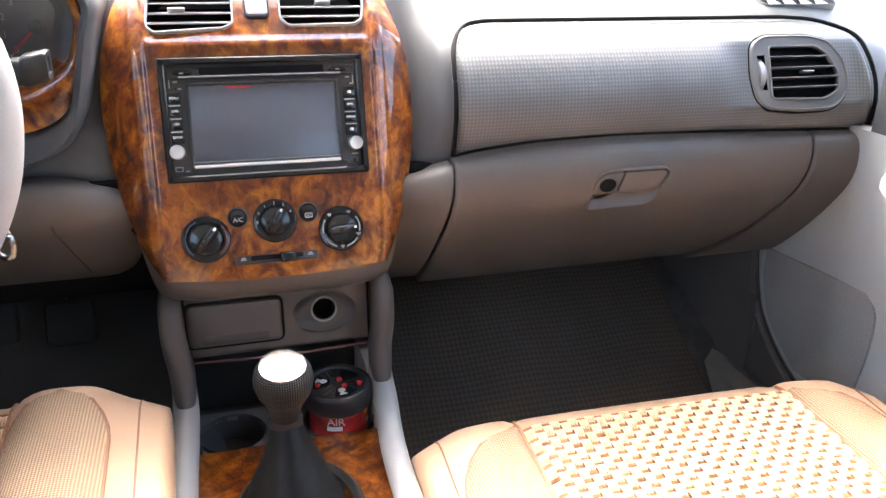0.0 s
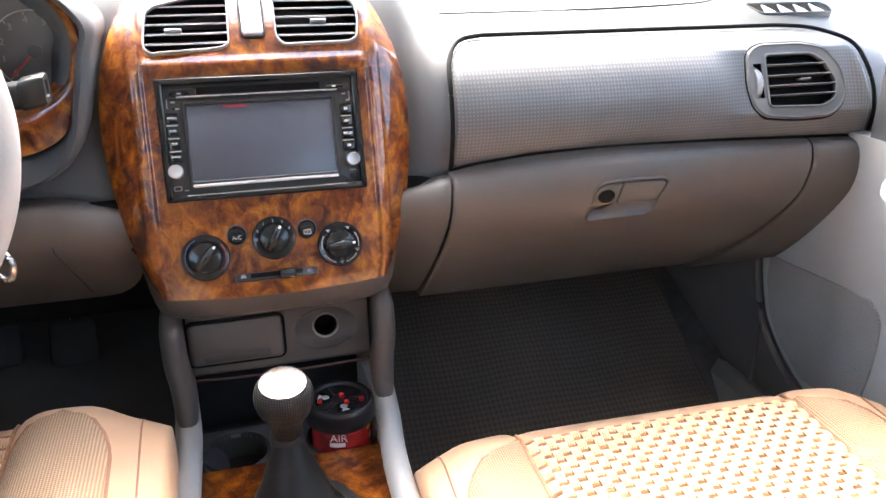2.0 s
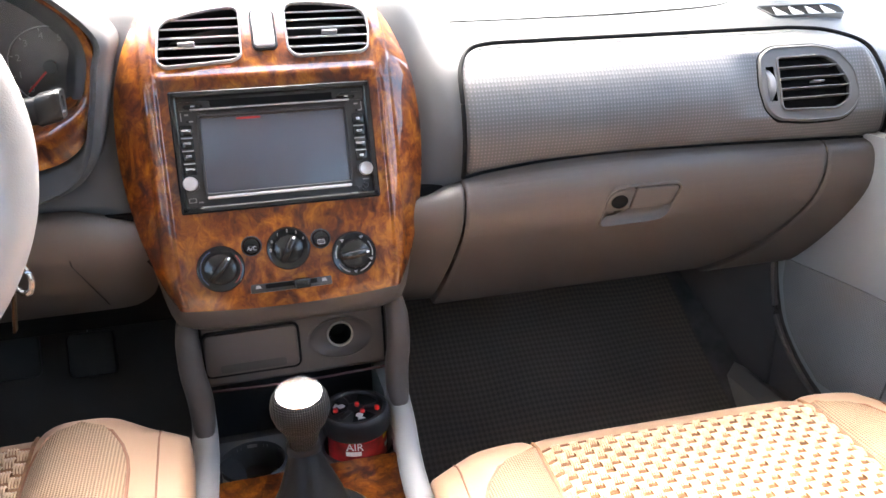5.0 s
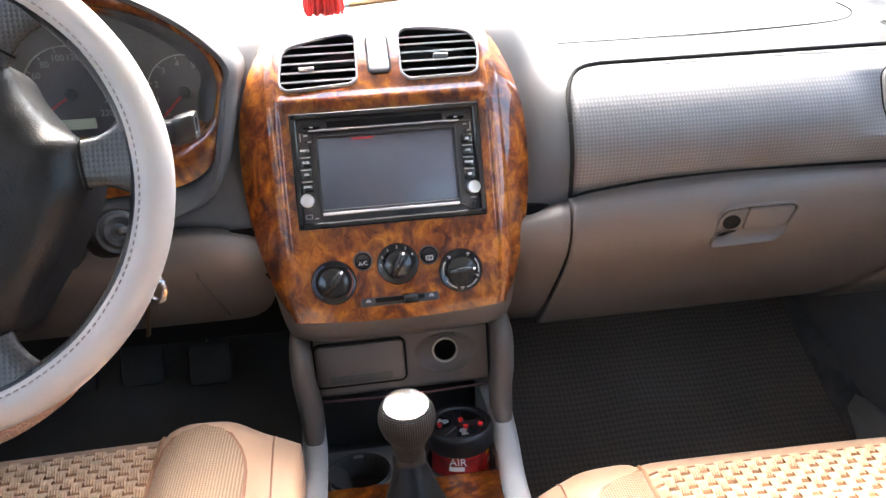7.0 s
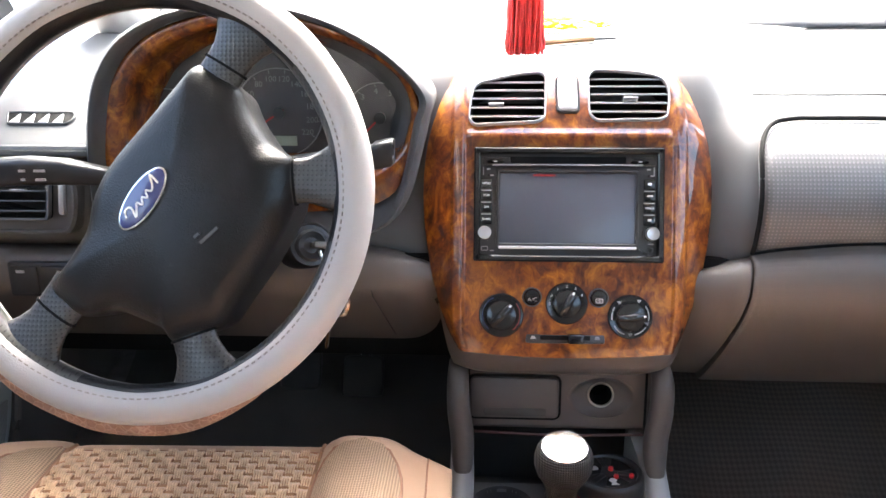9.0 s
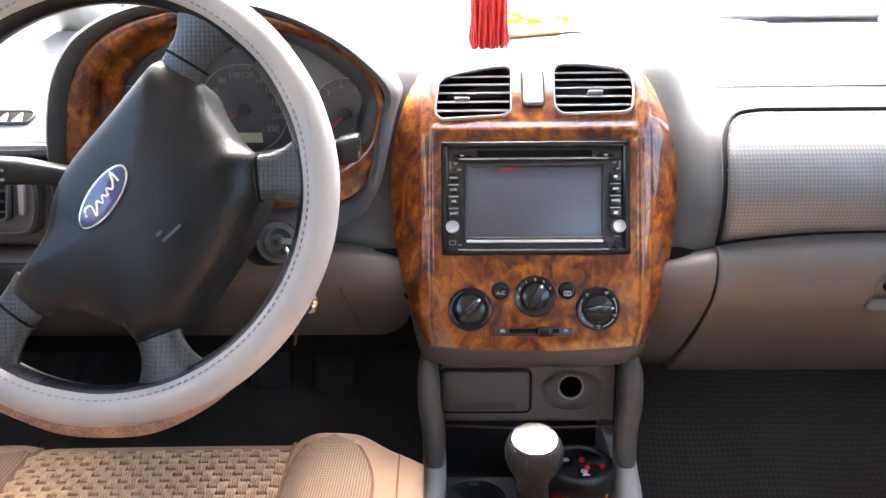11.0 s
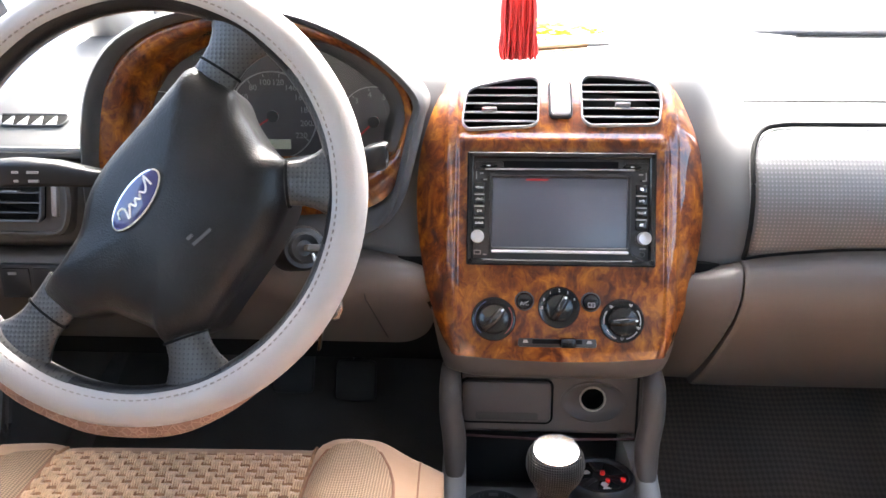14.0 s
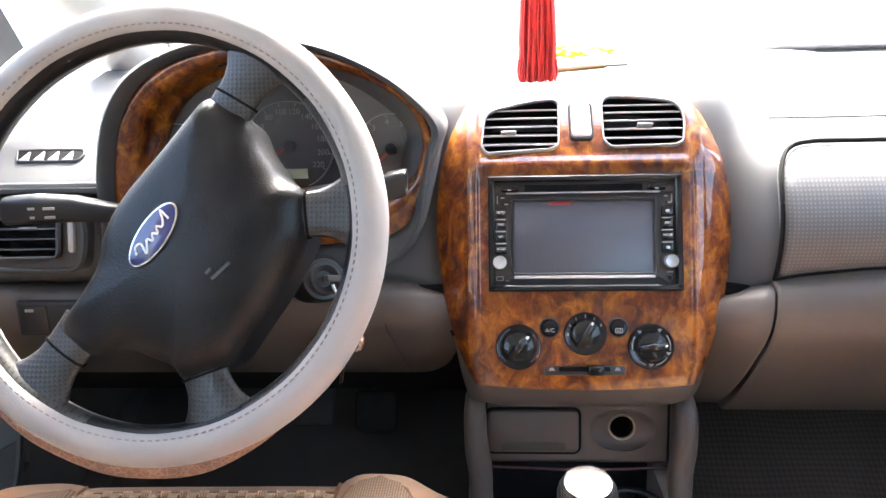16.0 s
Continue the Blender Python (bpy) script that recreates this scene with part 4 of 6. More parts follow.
for sx in (-1, 1):
    cx = -0.0815 if sx < 0 else 0.0800
    names = ("MENU", "DVD", "GPS", "BAND") if sx < 0 else ("", "AMS", "MODE", "")
    for i, txt in enumerate(names):
        v = 0.0778 - 0.0119 * i
        b = part("button", B(cx - 0.0055, cx + 0.0055, v - 0.0052, v + 0.0048, -0.002, 0.0026, 0.0010, FACEM), GLOSS, unit, "small black button")
        if i:
            # Highlight on the button's top edge, painted as a pale grey bar.
            part("button_glint", B(cx - 0.0052, cx + 0.0048, v + 0.0044, v + 0.0056, -0.002, 0.0030, 0.0004, FACEM), SLATM, b)
        if txt:
            words("button_print", txt, 0.0030, FACEM @ Matrix.Translation((cx, v, 0.0027)), WHITE, b)
        else:
            for dx in (-0.0012, 0.0002, 0.0012):
                part("button_print", B(cx + dx - 0.0004, cx + dx + 0.0004, v - 0.0012, v + 0.0012, 0.0020, 0.0029, 0, FACEM), WHITE, b)
    mk = FACEM @ Matrix.Translation((sx * 0.0822 - (0.0008 if sx < 0 else 0), 0.0285, 0))
    kn = part("knob", lathe([(0.0066, -0.002), (0.0066, 0.008), (0.0060, 0.0095), (0.0030, 0.0088), (0, 0.0086)], mk, 28), SPUN, unit, "round silver knob")
    part("knob_ring", lathe([(0.0078, -0.002), (0.0078, 0.0012), (0.0066, 0.002)], mk, 28, cap0=False, cap1=False), BLACK, kn)
    mt = FACEM @ Matrix.Translation((sx * 0.0715 - 0.0015, 0.0995, 0))
    tab_o = [(0.0090 * math.cos(2 * math.pi * i / 24), 0.0026 * math.sin(2 * math.pi * i / 24)) for i in range(24)]
    tb = part("eject_tab", plate(tab_o, -0.002, 0.0045, 0.0016, mt), GLOSS, unit, "oval black eject key")
    part("tab_print", B(-0.0018, 0.0018, -0.0005, 0.0007, 0.0040, 0.0048, 0, mt), DIAL, tb)
    part("tab_shoulder", plate([(sx * 0.0710 - 0.0150, 0.0962), (sx * 0.0710 + 0.0130, 0.0962), (sx * 0.0710 + 0.0130 - (0.004 if sx > 0 else 0), 0.1040), (sx * 0.0710 - 0.0150 + (0.004 if sx > 0 else 0.0), 0.1040)] if sx < 0 else [(0.0590, 0.0962), (0.0860, 0.0962), (0.0860, 0.1040), (0.0640, 0.1040)], -0.002, 0.0014, 0.0006, FACEM), BLACK, unit)
    part("card_slot", B(sx * 0.0848 - 0.0004, sx * 0.0848 + 0.0004, 0.0868, 0.0945, -0.002, 0.0006, 0, FACEM), SLATM, unit, "narrow card slot")
    part("reset_hole", lathe([(0.0008, -0.002), (0.0008, 0.0004), (0, 0.0004)], FACEM @ Matrix.Translation((sx * 0.0795, 0.0862, 0)), 10), DARK, unit)
    if sx < 0:
        part("usb_port", ring_plate(rrect(-0.0865, -0.0795, 0.0105, 0.0150, 0.0008), rrect(-0.0857, -0.0803, 0.0112, 0.0143, 0.0005), -0.002, 0.0006, 0.0002, FACEM), DIMDIAL, unit, "small port outline")
        part("print_bar", B(-0.0775, -0.0735, 0.0100, 0.0112, -0.0012, 0.0002, 0, FACEM), DIMDIAL, unit)
    else:
        part("aux_jack", lathe([(0.0030, -0.002), (0.0030, 0.0006), (0.0022, 0.0008), (0.0020, -0.001), (0, -0.001)], FACEM @ Matrix.Translation((0.0818, 0.0125, 0)), 20), BLACK, unit, "round audio jack")
        part("print_bar", B(0.0790, 0.0848, 0.0178, 0.0190, -0.0012, 0.0002, 0, FACEM), DIMDIAL, unit)
    for dx, dv_ in ((0.0, 0.0925), (0.0035, 0.0862)):
        part("print_bar", B(sx * 0.0795 + dx - 0.0018, sx * 0.0795 + dx + 0.0018, dv_ - 0.0006, dv_ + 0.0006, -0.0012, 0.0002, 0, FACEM), DIAL, unit)


# ---- centre console ----
console = thing("centre_console", "grey and beige centre console with ashtray, cup holders and burl plate", "console")
CP = Matrix(((1, 0, 0, 0), (0, 0.10, -0.995, 0.046), (0, 0.995, 0.10, 0.425), (0, 0, 0, 1)))
part("front_panel", sheet(lambda u, v: CP @ Vector((-0.106 + 0.210 * u, -0.038 + 0.078 * v, -0.004 * max(0, 1 - min(v, 1 - v) / 0.06) ** 2)), 105, 44,
     lambda u, v: math.hypot((-0.106 + 0.210 * u - 0.050) / 1.12, (-0.038 + 0.078 * v - 0.001) / 0.74) < 0.031, skirt=(0, 0.03, 0)), BEIGE, console, "beige console front")
al = rrect(-0.097, 0.002, -0.024, 0.024, 0.006)
part("ashtray_gap", plate(inset(al, -0.0030), -0.01, 0.0008, 0.0003, CP), DARK, console)
ash = part("ashtray_lid", plate(al, -0.01, 0.005, 0.003, CP), BEIGE, console, "beige closed ashtray lid")
# The groove is only colour: a thin dark plate paints its shade on the lid.
part("ashtray_grip", plate(rrect(-0.082, -0.012, -0.0205, -0.0115, 0.003), 0.003, 0.0053, 0.0003, CP), plastic("groove_shade_brown", (0.055, 0.05, 0.045), 0.6), ash, "finger groove, its shade painted dark brown")
ml = CP @ Matrix.Translation((0.050, 0.001, 0))
rings = []
for r, z, k in ((0.0335, -0.002, 1), (0.0335, 0.0006, 1), (0.0315, 0.0012, 1), (0.0295, -0.001, 1), (0.024, -0.006, 0.75), (0.018, -0.0082, 0.35), (0.0142, -0.0088, 0)):
    rings.append([ml @ Vector((r * (1 + 0.12 * k) * math.cos(2 * math.pi * j / 40), r * (1 - 0.26 * k) * math.sin(2 * math.pi * j / 40), z)) for j in range(40)])
part("lighter_bezel", ring_loft(bmesh.new(), rings), BEIGE, console, "oval dished bezel", angle=70)
part("lighter_rim", lathe([(0.0150, -0.02), (0.0150, -0.0076), (0.0142, -0.0066), (0.0130, -0.0070), (0.0128, -0.010)], ml, 28, cap0=False, cap1=False), plastic("dull_steel", (0.36, 0.33, 0.28), 0.4, metal=0.5), console, "metal socket rim")
part("lighter_hole", lathe([(0.0132, -0.0098), (0.0128, -0.04), (0, -0.04)], ml, 24, cap0=False), DARK, console, "empty lighter socket")
for sx in (-1, 1):
    near = 0.094 if sx > 0 else 0.106
    c = spline_pts([(sx * 0.110, 0.045, 0.470), (sx * 0.110, 0.026, 0.455), (sx * 0.109, 0.020, 0.425), (sx * 0.105, 0.018, 0.395), (sx * 0.104, 0.008, 0.366), (sx * 0.104, -0.02, 0.346), (sx * near, -0.12, 0.338), (sx * near, -0.30, 0.335), (sx * near, -0.50, 0.335)], 6)
    rad = [lerp_table([(0, 0.009), (6, 0.0110), (18, 0.0120), (24, 0.0125), (48, 0.0135)], i) for i in range(len(c))]
    part("side_cheek", tube([p + Vector((0, -0.002 - 0.0002 * i, 0)) for i, p in enumerate(c[:29])], [r * (1.12 if i < 14 else 1.12 * math.sqrt(max(0.03, 1 - ((i - 13) / 15.3) ** 3.2))) for i, r in enumerate(rad[:29])], 14, up=(sx, 0, 0.02)), BEIGE, console, "beige cheek beside the ashtray panel")
    part("side_rail", tube(c[14:], [r * min(1.0, 0.75 + 0.03 * i) for i, r in enumerate(rad[14:])], 14, up=(sx, 0, 0.02)), RAILM, console, "grey rounded side rail")
    part("cheek_seam", tube([CP @ Vector((sx * 0.0985, -0.043, 0.001)), CP @ Vector((sx * 0.0985, 0.040, 0.001))], 0.0014, 5), DARK, console)
    part("side_wall", prism_x([(0.30, FLOOR_Z), (0.30, 0.365), (0.02, 0.365), (-0.03, 0.342), (-0.52, 0.330), (-0.52, FLOOR_Z)], sx * (near + 0.004) - 0.008, sx * (near + 0.004) + 0.008), RAILM, console, "grey side wall")
for sx in (-1, 1):
    part("cheek", B(sx * 0.109 - 0.004, sx * 0.109 + 0.004, 0.040, 0.30, 0.36, 0.468, 0.003), BEIGE, console)
part("tray_floor", B(-0.107, 0.107, -0.045, 0.28, 0.27, 0.285), BLACK, console, "black tray floor")
part("tray_back", B(-0.107, 0.107, 0.10, 0.11, 0.28, 0.40), BLACK, console)
part("tray_lip", tube([(-0.095, 0.040, 0.384), (0.0, 0.036, 0.3825), (0.097, 0.040, 0.384)], 0.0016, 6), plastic("dim_red_plastic", (0.06, 0.016, 0.014), 0.5), console, "thin reddish lip")
part("cup_plate", sheet(lambda u, v: Vector((-0.098 + 0.196 * u, -0.040 + 0.082 * v, 0.3155)), 98, 41,
     lambda u, v: math.hypot(-0.098 + 0.196 * u - 0.055, -0.040 + 0.082 * v + 0.003) < 0.038 or math.hypot(-0.098 + 0.196 * u + 0.060, -0.040 + 0.082 * v + 0.003) < 0.034, skirt=(0, 0, -0.004)), CUPM, console, "dark grey cup holder plate")
plate_o = rrect(-0.104, 0.104, -0.52, -0.036, 0.006)
bm = plate(plate_o, 0.290, 0.322, 0.003)
part("burl_plate", bm, BURL, console, "lacquered burl wood plate round the gear lever")
part("console_base", B(-0.104, 0.104, -0.52, -0.04, FLOOR_Z, 0.291), SATIN, console)
for x, y, s in ((-0.060, -0.003, 0.90), (0.055, -0.003, 1.0)):
    part("cup_ring", lathe([(0.0405 * s, 0.286), (0.0405 * s, 0.3165), (0.0385 * s, 0.3185), (0.0372 * s, 0.3165), (0.0372 * s, 0.286)], Matrix.Translation((x, y, 0)), 36, cap0=False, cap1=False), SATIN, console, "black cup holder ring")
part("cup_flap", lathe([(0.020, 0.0), (0.020, 0.003), (0, 0.0035)], pose(-0.084, -0.006, 0.304, 60, 0, 60), 24), SATIN, console, "black hinged cup arm")
for x, y in ((-0.095, -0.03), (0.093, -0.02)):
    part("screw", lathe([(0.004, 0.315), (0.004, 0.327), (0.002, 0.3285), (0, 0.3285)], Matrix.Translation((x, y, 0)), 12), BLACK, console)

# gear lever
gear = thing("gear_lever", "black gear lever with silver-topped ball knob and leather boot", "gear lever")
GM = look((-0.0095, -0.118, 0.440), (-0.0095, -0.118 + 0.020, 0.440 - 0.1), 0)
kn = lathe([(0.0, -0.046), (0.0130, -0.046), (0.0135, -0.032), (0.0155, -0.022), (0.0190, -0.012), (0.0238, -0.003), (0.0265, 0.006), (0.0268, 0.012), (0.0255, 0.019), (0.0225, 0.0245), (0.0205, 0.0262), (0, 0.0262)], GM, 40)
knob = part("knob", kn, dotted("dimpled_black_rubber", (0.012, 0.012, 0.012), 0.0030, 0.38, 0.8, 0.7, "XZ", 0.55, 0.85, 2.6, spec=0.3), gear, "black dimpled ball knob")
part("knob_cap", lathe([(0.0208, 0.0255), (0.0205, 0.0270), (0.012, 0.0286), (0, 0.0290)], GM, 36), CHROME, knob, "brushed silver disc on top")
part("collar", lathe([(0.0132, -0.048), (0.0158, -0.046), (0.0158, -0.037), (0.0138, -0.034)], GM, 28, cap0=False, cap1=False), STALKM, gear)
part("stick", lathe([(0.0105, -0.10), (0.0105, -0.028)], GM, 16), BLACK, gear)
rings = []
n = 40
for i in range(10):
    t = i / 9
    cen = Vector((-0.0095, -0.1105, 0.3990)).lerp(Vector((-0.006, -0.140, 0.318)), t)
    r = 0.0135 + 0.016 * t ** 1.8 + 0.023 * t
    rings.append([cen + Vector(((r + 0.0034 * t * math.sin(a * 4 + i * 0.5)) * math.cos(a), (r * 1.15 + 0.0018 * t * math.sin(a * 5 + i * 1.1)) * math.sin(a), 0.0025 * math.sin(a * 3 + i * 2.1) * t)) for a in (2 * math.pi * j / n for j in range(n))])
part("boot", ring_loft(bmesh.new(), rings), plastic("black_soft_leather", (0.008, 0.008, 0.008), 0.42, 0.25, 60, 0.6, 500, spec=0.18), gear, "creased black leather boot", angle=80)
bo = [(-0.004 + 0.060 * math.cos(2 * math.pi * i / 40), -0.150 + 0.072 * math.sin(2 * math.pi * i / 40)) for i in range(40)]
part("boot_ring", ring_plate(bo, inset(bo, 0.010), 0.315, 0.332, 0.004), BLACK, gear, "glossy black boot surround")

# air freshener can
can = thing("air_freshener_can", "small red air freshener can with black slotted lid", "can")
mc = Matrix.Translation((0.054, -0.004, 0))
part("body", lathe([(0.030, 0.286), (0.0325, 0.288), (0.0325, 0.344), (0.031, 0.346)], mc, 40), plastic("dark_red_label", (0.30, 0.014, 0.014), 0.3, 0.75, 330, 0.05), can, "dark red printed label")
part("lid", lathe([(0.0360, 0.342), (0.0375, 0.344), (0.0375, 0.360), (0.0365, 0.364), (0.0345, 0.366), (0.031, 0.3655), (0.0295, 0.3630), (0, 0.3630)], mc, 44), GLOSSY_LID, can, "black round lid")
words("label_print", "AIR", 0.0125, mc @ Matrix.Rotation(radians(-103), 4, "Z") @ Matrix(((0, 0, 1, 0.0334), (1, 0, 0, 0), (0, 1, 0, 0.335), (0, 0, 0, 1))), WHITE, can)
for a0, a1 in ((15, 75), (135, 195), (255, 315)):
    pts = [(0.010 * math.cos(radians(a)), 0.010 * math.sin(radians(a))) for a in (a0, a1)][::-1]
    out = [(0.0265 * math.cos(radians(a0 + (a1 - a0) * i / 6)), 0.0265 * math.sin(radians(a0 + (a1 - a0) * i / 6))) for i in range(7)]
    part("lid_slot", plate(out + pts, 0.3627, 0.3636, 0.0002, mc), DARK, can)
    if a0 != 15:
        part("film_shred", plate([(0.012 + 0.004 * i, 0.0012 * (-1) ** i - 0.003) for i in range(4)] + [(0.024 - 0.004 * i, 0.0016 * (-1) ** i + 0.003) for i in range(4)], 0.3634, 0.3642, 0.0001, mc @ Matrix.Rotation(radians(a0 + 22), 4, "Z")), SILVER, can, "torn silver film")
    part("lid_rib", B(0.009, 0.027, -0.003, 0.003, 0.3632, 0.3652, 0.0008, mc @ Matrix.Rotation(radians(a0 - 30), 4, "Z")), BLACK, can)
for a, r in ((-20, 0.024), (185, 0.022), (60, 0.005), (-60, 0.012)):
    part("red_peg", lathe([(0.0028, 0.3632), (0.0026, 0.3668), (0, 0.3672)], mc @ Matrix.Rotation(radians(a), 4, "Z") @ Matrix.Translation((r, 0, 0)), 10), RED, can)
for a, w_, z in ((-106, 0.017, 0.3235), (-104, 0.012, 0.313), (-30, 0.012, 0.333), (-72, 0.016, 0.338), (-112, 0.012, 0.3395), (-26, 0.010, 0.320)):
    q = mc @ Matrix.Rotation(radians(a), 4, "Z")
    bm = sheet(lambda u, v: q @ Vector((0.0329 * math.cos((u - 0.5) * w_ / 0.0329), 0.0329 * math.sin((u - 0.5) * w_ / 0.0329), z + 0.0055 * v)), 6, 1)
    part("label_print", bm, YELLOW if a in (-112, -30) else RED if a == -72 else WHITE, can)

# ---- steering wheel ----
WC = Matrix(((1, 0, 0, -0.351), (0, 0.3256, -0.9455, -0.152), (0, 0.9455, 0.3256, 0.702), (0, 0, 0, 1)))
WR = WC @ Matrix.Rotation(radians(56.5), 4, "Z")
wheel = thing("steering_wheel", "black four-spoke steering wheel, turned, with pale grey leather cover", "steering wheel")


def torus(m, rc, r, a0=0, a1=360, n=96, k=16, wob=0.0, flat=1.0, dz=0.0, taper=0.0):
    bm = bmesh.new()
    full = abs(a1 - a0) >= 360
    cnt = n if full else n + 1
    rings = []
    for i in range(cnt):
        a = radians(a0 + (a1 - a0) * i / n)
        c = Vector((math.cos(a), math.sin(a), 0))
        rr = r * (1 + wob * math.sin(a * 7 + 1) + wob * math.sin(a * 17))
        end = max(0.0, 1 - min(i, n - i) / (n * 0.3)) ** 2 * taper
        rings.append([m @ (c * (rc - end + rr * flat * math.cos(b)) + Vector((0, 0, dz + rr * math.sin(b)))) for b in (2 * math.pi * j / k for j in range(k))])
    return ring_loft(bm, rings, not full, not full, full)


part("rim", torus(WC, 0.1625, 0.0125, n=96), HUBM, wheel, "black leather rim")
cover = part("rim_cover", torus(WC, 0.1675, 0.0148, n=120, k=20, wob=0.008, flat=0.98, dz=0.002), COVERM, wheel, "pale grey stitched leather cover", angle=80)
bm = bmesh.new()
for i in range(170):
    a0, a1 = 2 * math.pi * i / 170, 2 * math.pi * (i + 0.55) / 170
    tube([WC @ Vector((0.1597 * math.cos(a), 0.1597 * math.sin(a), 0.0146)) for a in (a0, (a0 + a1) / 2, a1)], 0.0007, 4, bm=bm)
part("stitching", bm, plastic("grey_brown_thread", (0.24, 0.205, 0.185), 0.8), cover, "grey stitches")
part("cover_seam", torus(WC @ Matrix.Rotation(radians(172), 4, "Z"), 0.1680, 0.0152, 0, 0.6, 2, 20, dz=0.002), COVERM, cover)
part("worn_lining", torus(WC, 0.1805, 0.0125, -162, -58, 70, 14, wob=0.03, dz=-0.010, taper=0.012), WORN, cover, "frayed tan lining hanging below the cover", angle=80)
part("inner_bead", torus(WC, 0.1535, 0.0017, n=96, k=8, dz=-0.0100), COVERM, cover)

for a0, a1 in ((196, 252), (-62, -14), (12, 40)):
    part("grip_leather", torus(WC, 0.1624, 0.0127, a0, a1, 30, 16), GRIPM, wheel, "perforated black grip leather", angle=80)

# hub: a padded four-cornered cushion whose corners run into the spokes
def pol(r, a):
    return (r * math.cos(radians(a)), r * math.sin(radians(a)))


SPOKES = (2.5, 176.5, -126.5, -51.5)
HUB = ((13.5, 0.114), (31.5, 0.0615), (74.5, 0.0385), (105, 0.0380), (132.5, 0.0440), (157.5, 0.056), (166.0, 0.084), (168.5, 0.110), (-172.5, 0.112), (-159.5, 0.0945), (-137.5, 0.108), (-135.0, 0.1215), (-116.5, 0.1220), (-103.5, 0.112), (-85.5, 0.110), (-71.5, 0.1135), (-59.5, 0.1205), (-42.5, 0.1215), (-35.5, 0.107), (-16.5, 0.1045), (-7.0, 0.113))
hub_o = rounded([pol(r, a) for a, r in HUB], 0.010, 4)
bm = bmesh.new()
rings = []
for s, w in ((1.00, -0.045), (1.0, -0.006), (0.992, 0.000), (0.972, 0.0050), (0.93, 0.0110), (0.87, 0.0165), (0.82, 0.0195), (0.775, 0.0212), (0.70, 0.0228), (0.5, 0.0262), (0.25, 0.0285)):
    rings.append([WR @ Vector((x * s, -0.034 + (y + 0.034) * s, w)) for x, y in hub_o])
ring_loft(bm, rings, True, True)
hub_pad = part("hub_pad", bm, HUBM, wheel, "black grained airbag pad", angle=70)
for a in SPOKES:
    m = WR @ Matrix.Rotation(radians(a), 4, "Z")
    rings = []
    for i in range(9):
        t = i / 8
        r = 0.092 + 0.076 * t
        w = 0.0195 - 0.002 * math.sin(math.pi * t) + 0.027 * (max(0, t - 0.40) / 0.60) ** 2
        top, bot = 0.006 - 0.001 * t + 0.004 * t * t, -0.014 + 0.004 * t
        rings.append([m @ Vector((r, w * math.cos(b), (top if math.sin(b) > 0 else -bot) * math.sin(b))) for b in (2 * math.pi * j / 20 for j in range(20))])
    part("spoke", ring_loft(bmesh.new(), rings, True, True), GRIPM, wheel, "perforated black leather spoke", angle=70)
    rs = []
    for r in (0.1175, 0.1196):
        rs.append([m @ Vector((r, 0.0193 * math.cos(b), (0.0064 if math.sin(b) > 0 else 0.0145) * math.sin(b))) for b in (2 * math.pi * j / 20 for j in range(20))])
    part("spoke_groove", ring_loft(bmesh.new(), rs, True, True), DARK, wheel, "dark groove at the spoke's foot", angle=70)
me_ = WR @ Matrix.Translation((0, -0.0125, 0.0278))
oval = [(0.0280 * math.cos(2 * math.pi * i / 40), 0.0118 * math.sin(2 * math.pi * i / 40)) for i in range(40)]
em = part("emblem", plate(oval, -0.004, 0.0030, 0.001, me_), CHROME, wheel, "oval badge with silver rim")
part("emblem_field", plate(inset(oval, 0.0016), 0.002, 0.0036, 0.0005, me_), BLUE, em, "dark blue enamel oval")
squig = spline_pts([(-0.0190, 0.0010, 0.0038), (-0.0150, 0.0052, 0.0038), (-0.0105, 0.0030, 0.0038), (-0.0140, -0.0045, 0.0038), (-0.0085, -0.0010, 0.0038), (-0.0050, 0.0015, 0.0038), (-0.0035, -0.0030, 0.0038), (0.0005, 0.0005, 0.0038), (0.0030, -0.0030, 0.0038), (0.0065, 0.0010, 0.0038), (0.0090, -0.0028, 0.0038), (0.0135, 0.0000, 0.0038), (0.0180, 0.0055, 0.0038), (0.0165, -0.0035, 0.0038)], 5)
part("emblem_flourish", tube([me_ @ p for p in squig], 0.0009, 5), WHITE, em, "plain white flourish")
hub_at = [WR.inverted() @ v.co for v in hub_pad.data.vertices]
for x, y, wd in ((0.0, -0.062, 0.005), (0.005, -0.069, 0.018)):
    top_z = max(sorted(hub_at, key=lambda p: (p.x - x) ** 2 + (p.y - y) ** 2)[:4], key=lambda p: p.z).z
    part("pad_print", B(-wd / 2, wd / 2, -0.0012, 0.0012, -0.002, 0.0008, 0, WR @ pose(x, y, top_z, rz=-14)), FAINT, wheel, "faint embossed mark")

# column, stalks, ignition
column = thing("steering_column", "black steering column shroud behind the wheel", "steering column")
rings = []
for t, rx, rz in ((0.035, 0.040, 0.040), (0.05, 0.052, 0.050), (0.10, 0.058, 0.056), (0.18, 0.060, 0.058), (0.26, 0.062, 0.058)):
    rings.append([WC @ Vector((rx * math.copysign(abs(math.cos(b)) ** 0.6, math.cos(b)), rz * math.copysign(abs(math.sin(b)) ** 0.6, math.sin(b)) - 0.012, -t)) for b in (2 * math.pi * j / 28 for j in range(28))])
part("shroud", ring_loft(bmesh.new(), rings, True, True), SATIN, column, "black plastic shroud", angle=50)
IG = Matrix(((0.90, 0, 0.436, -0.240), (0.41, 0.33, -0.85, -0.074), (-0.14, 0.945, 0.295, 0.637), (0, 0, 0, 1)))
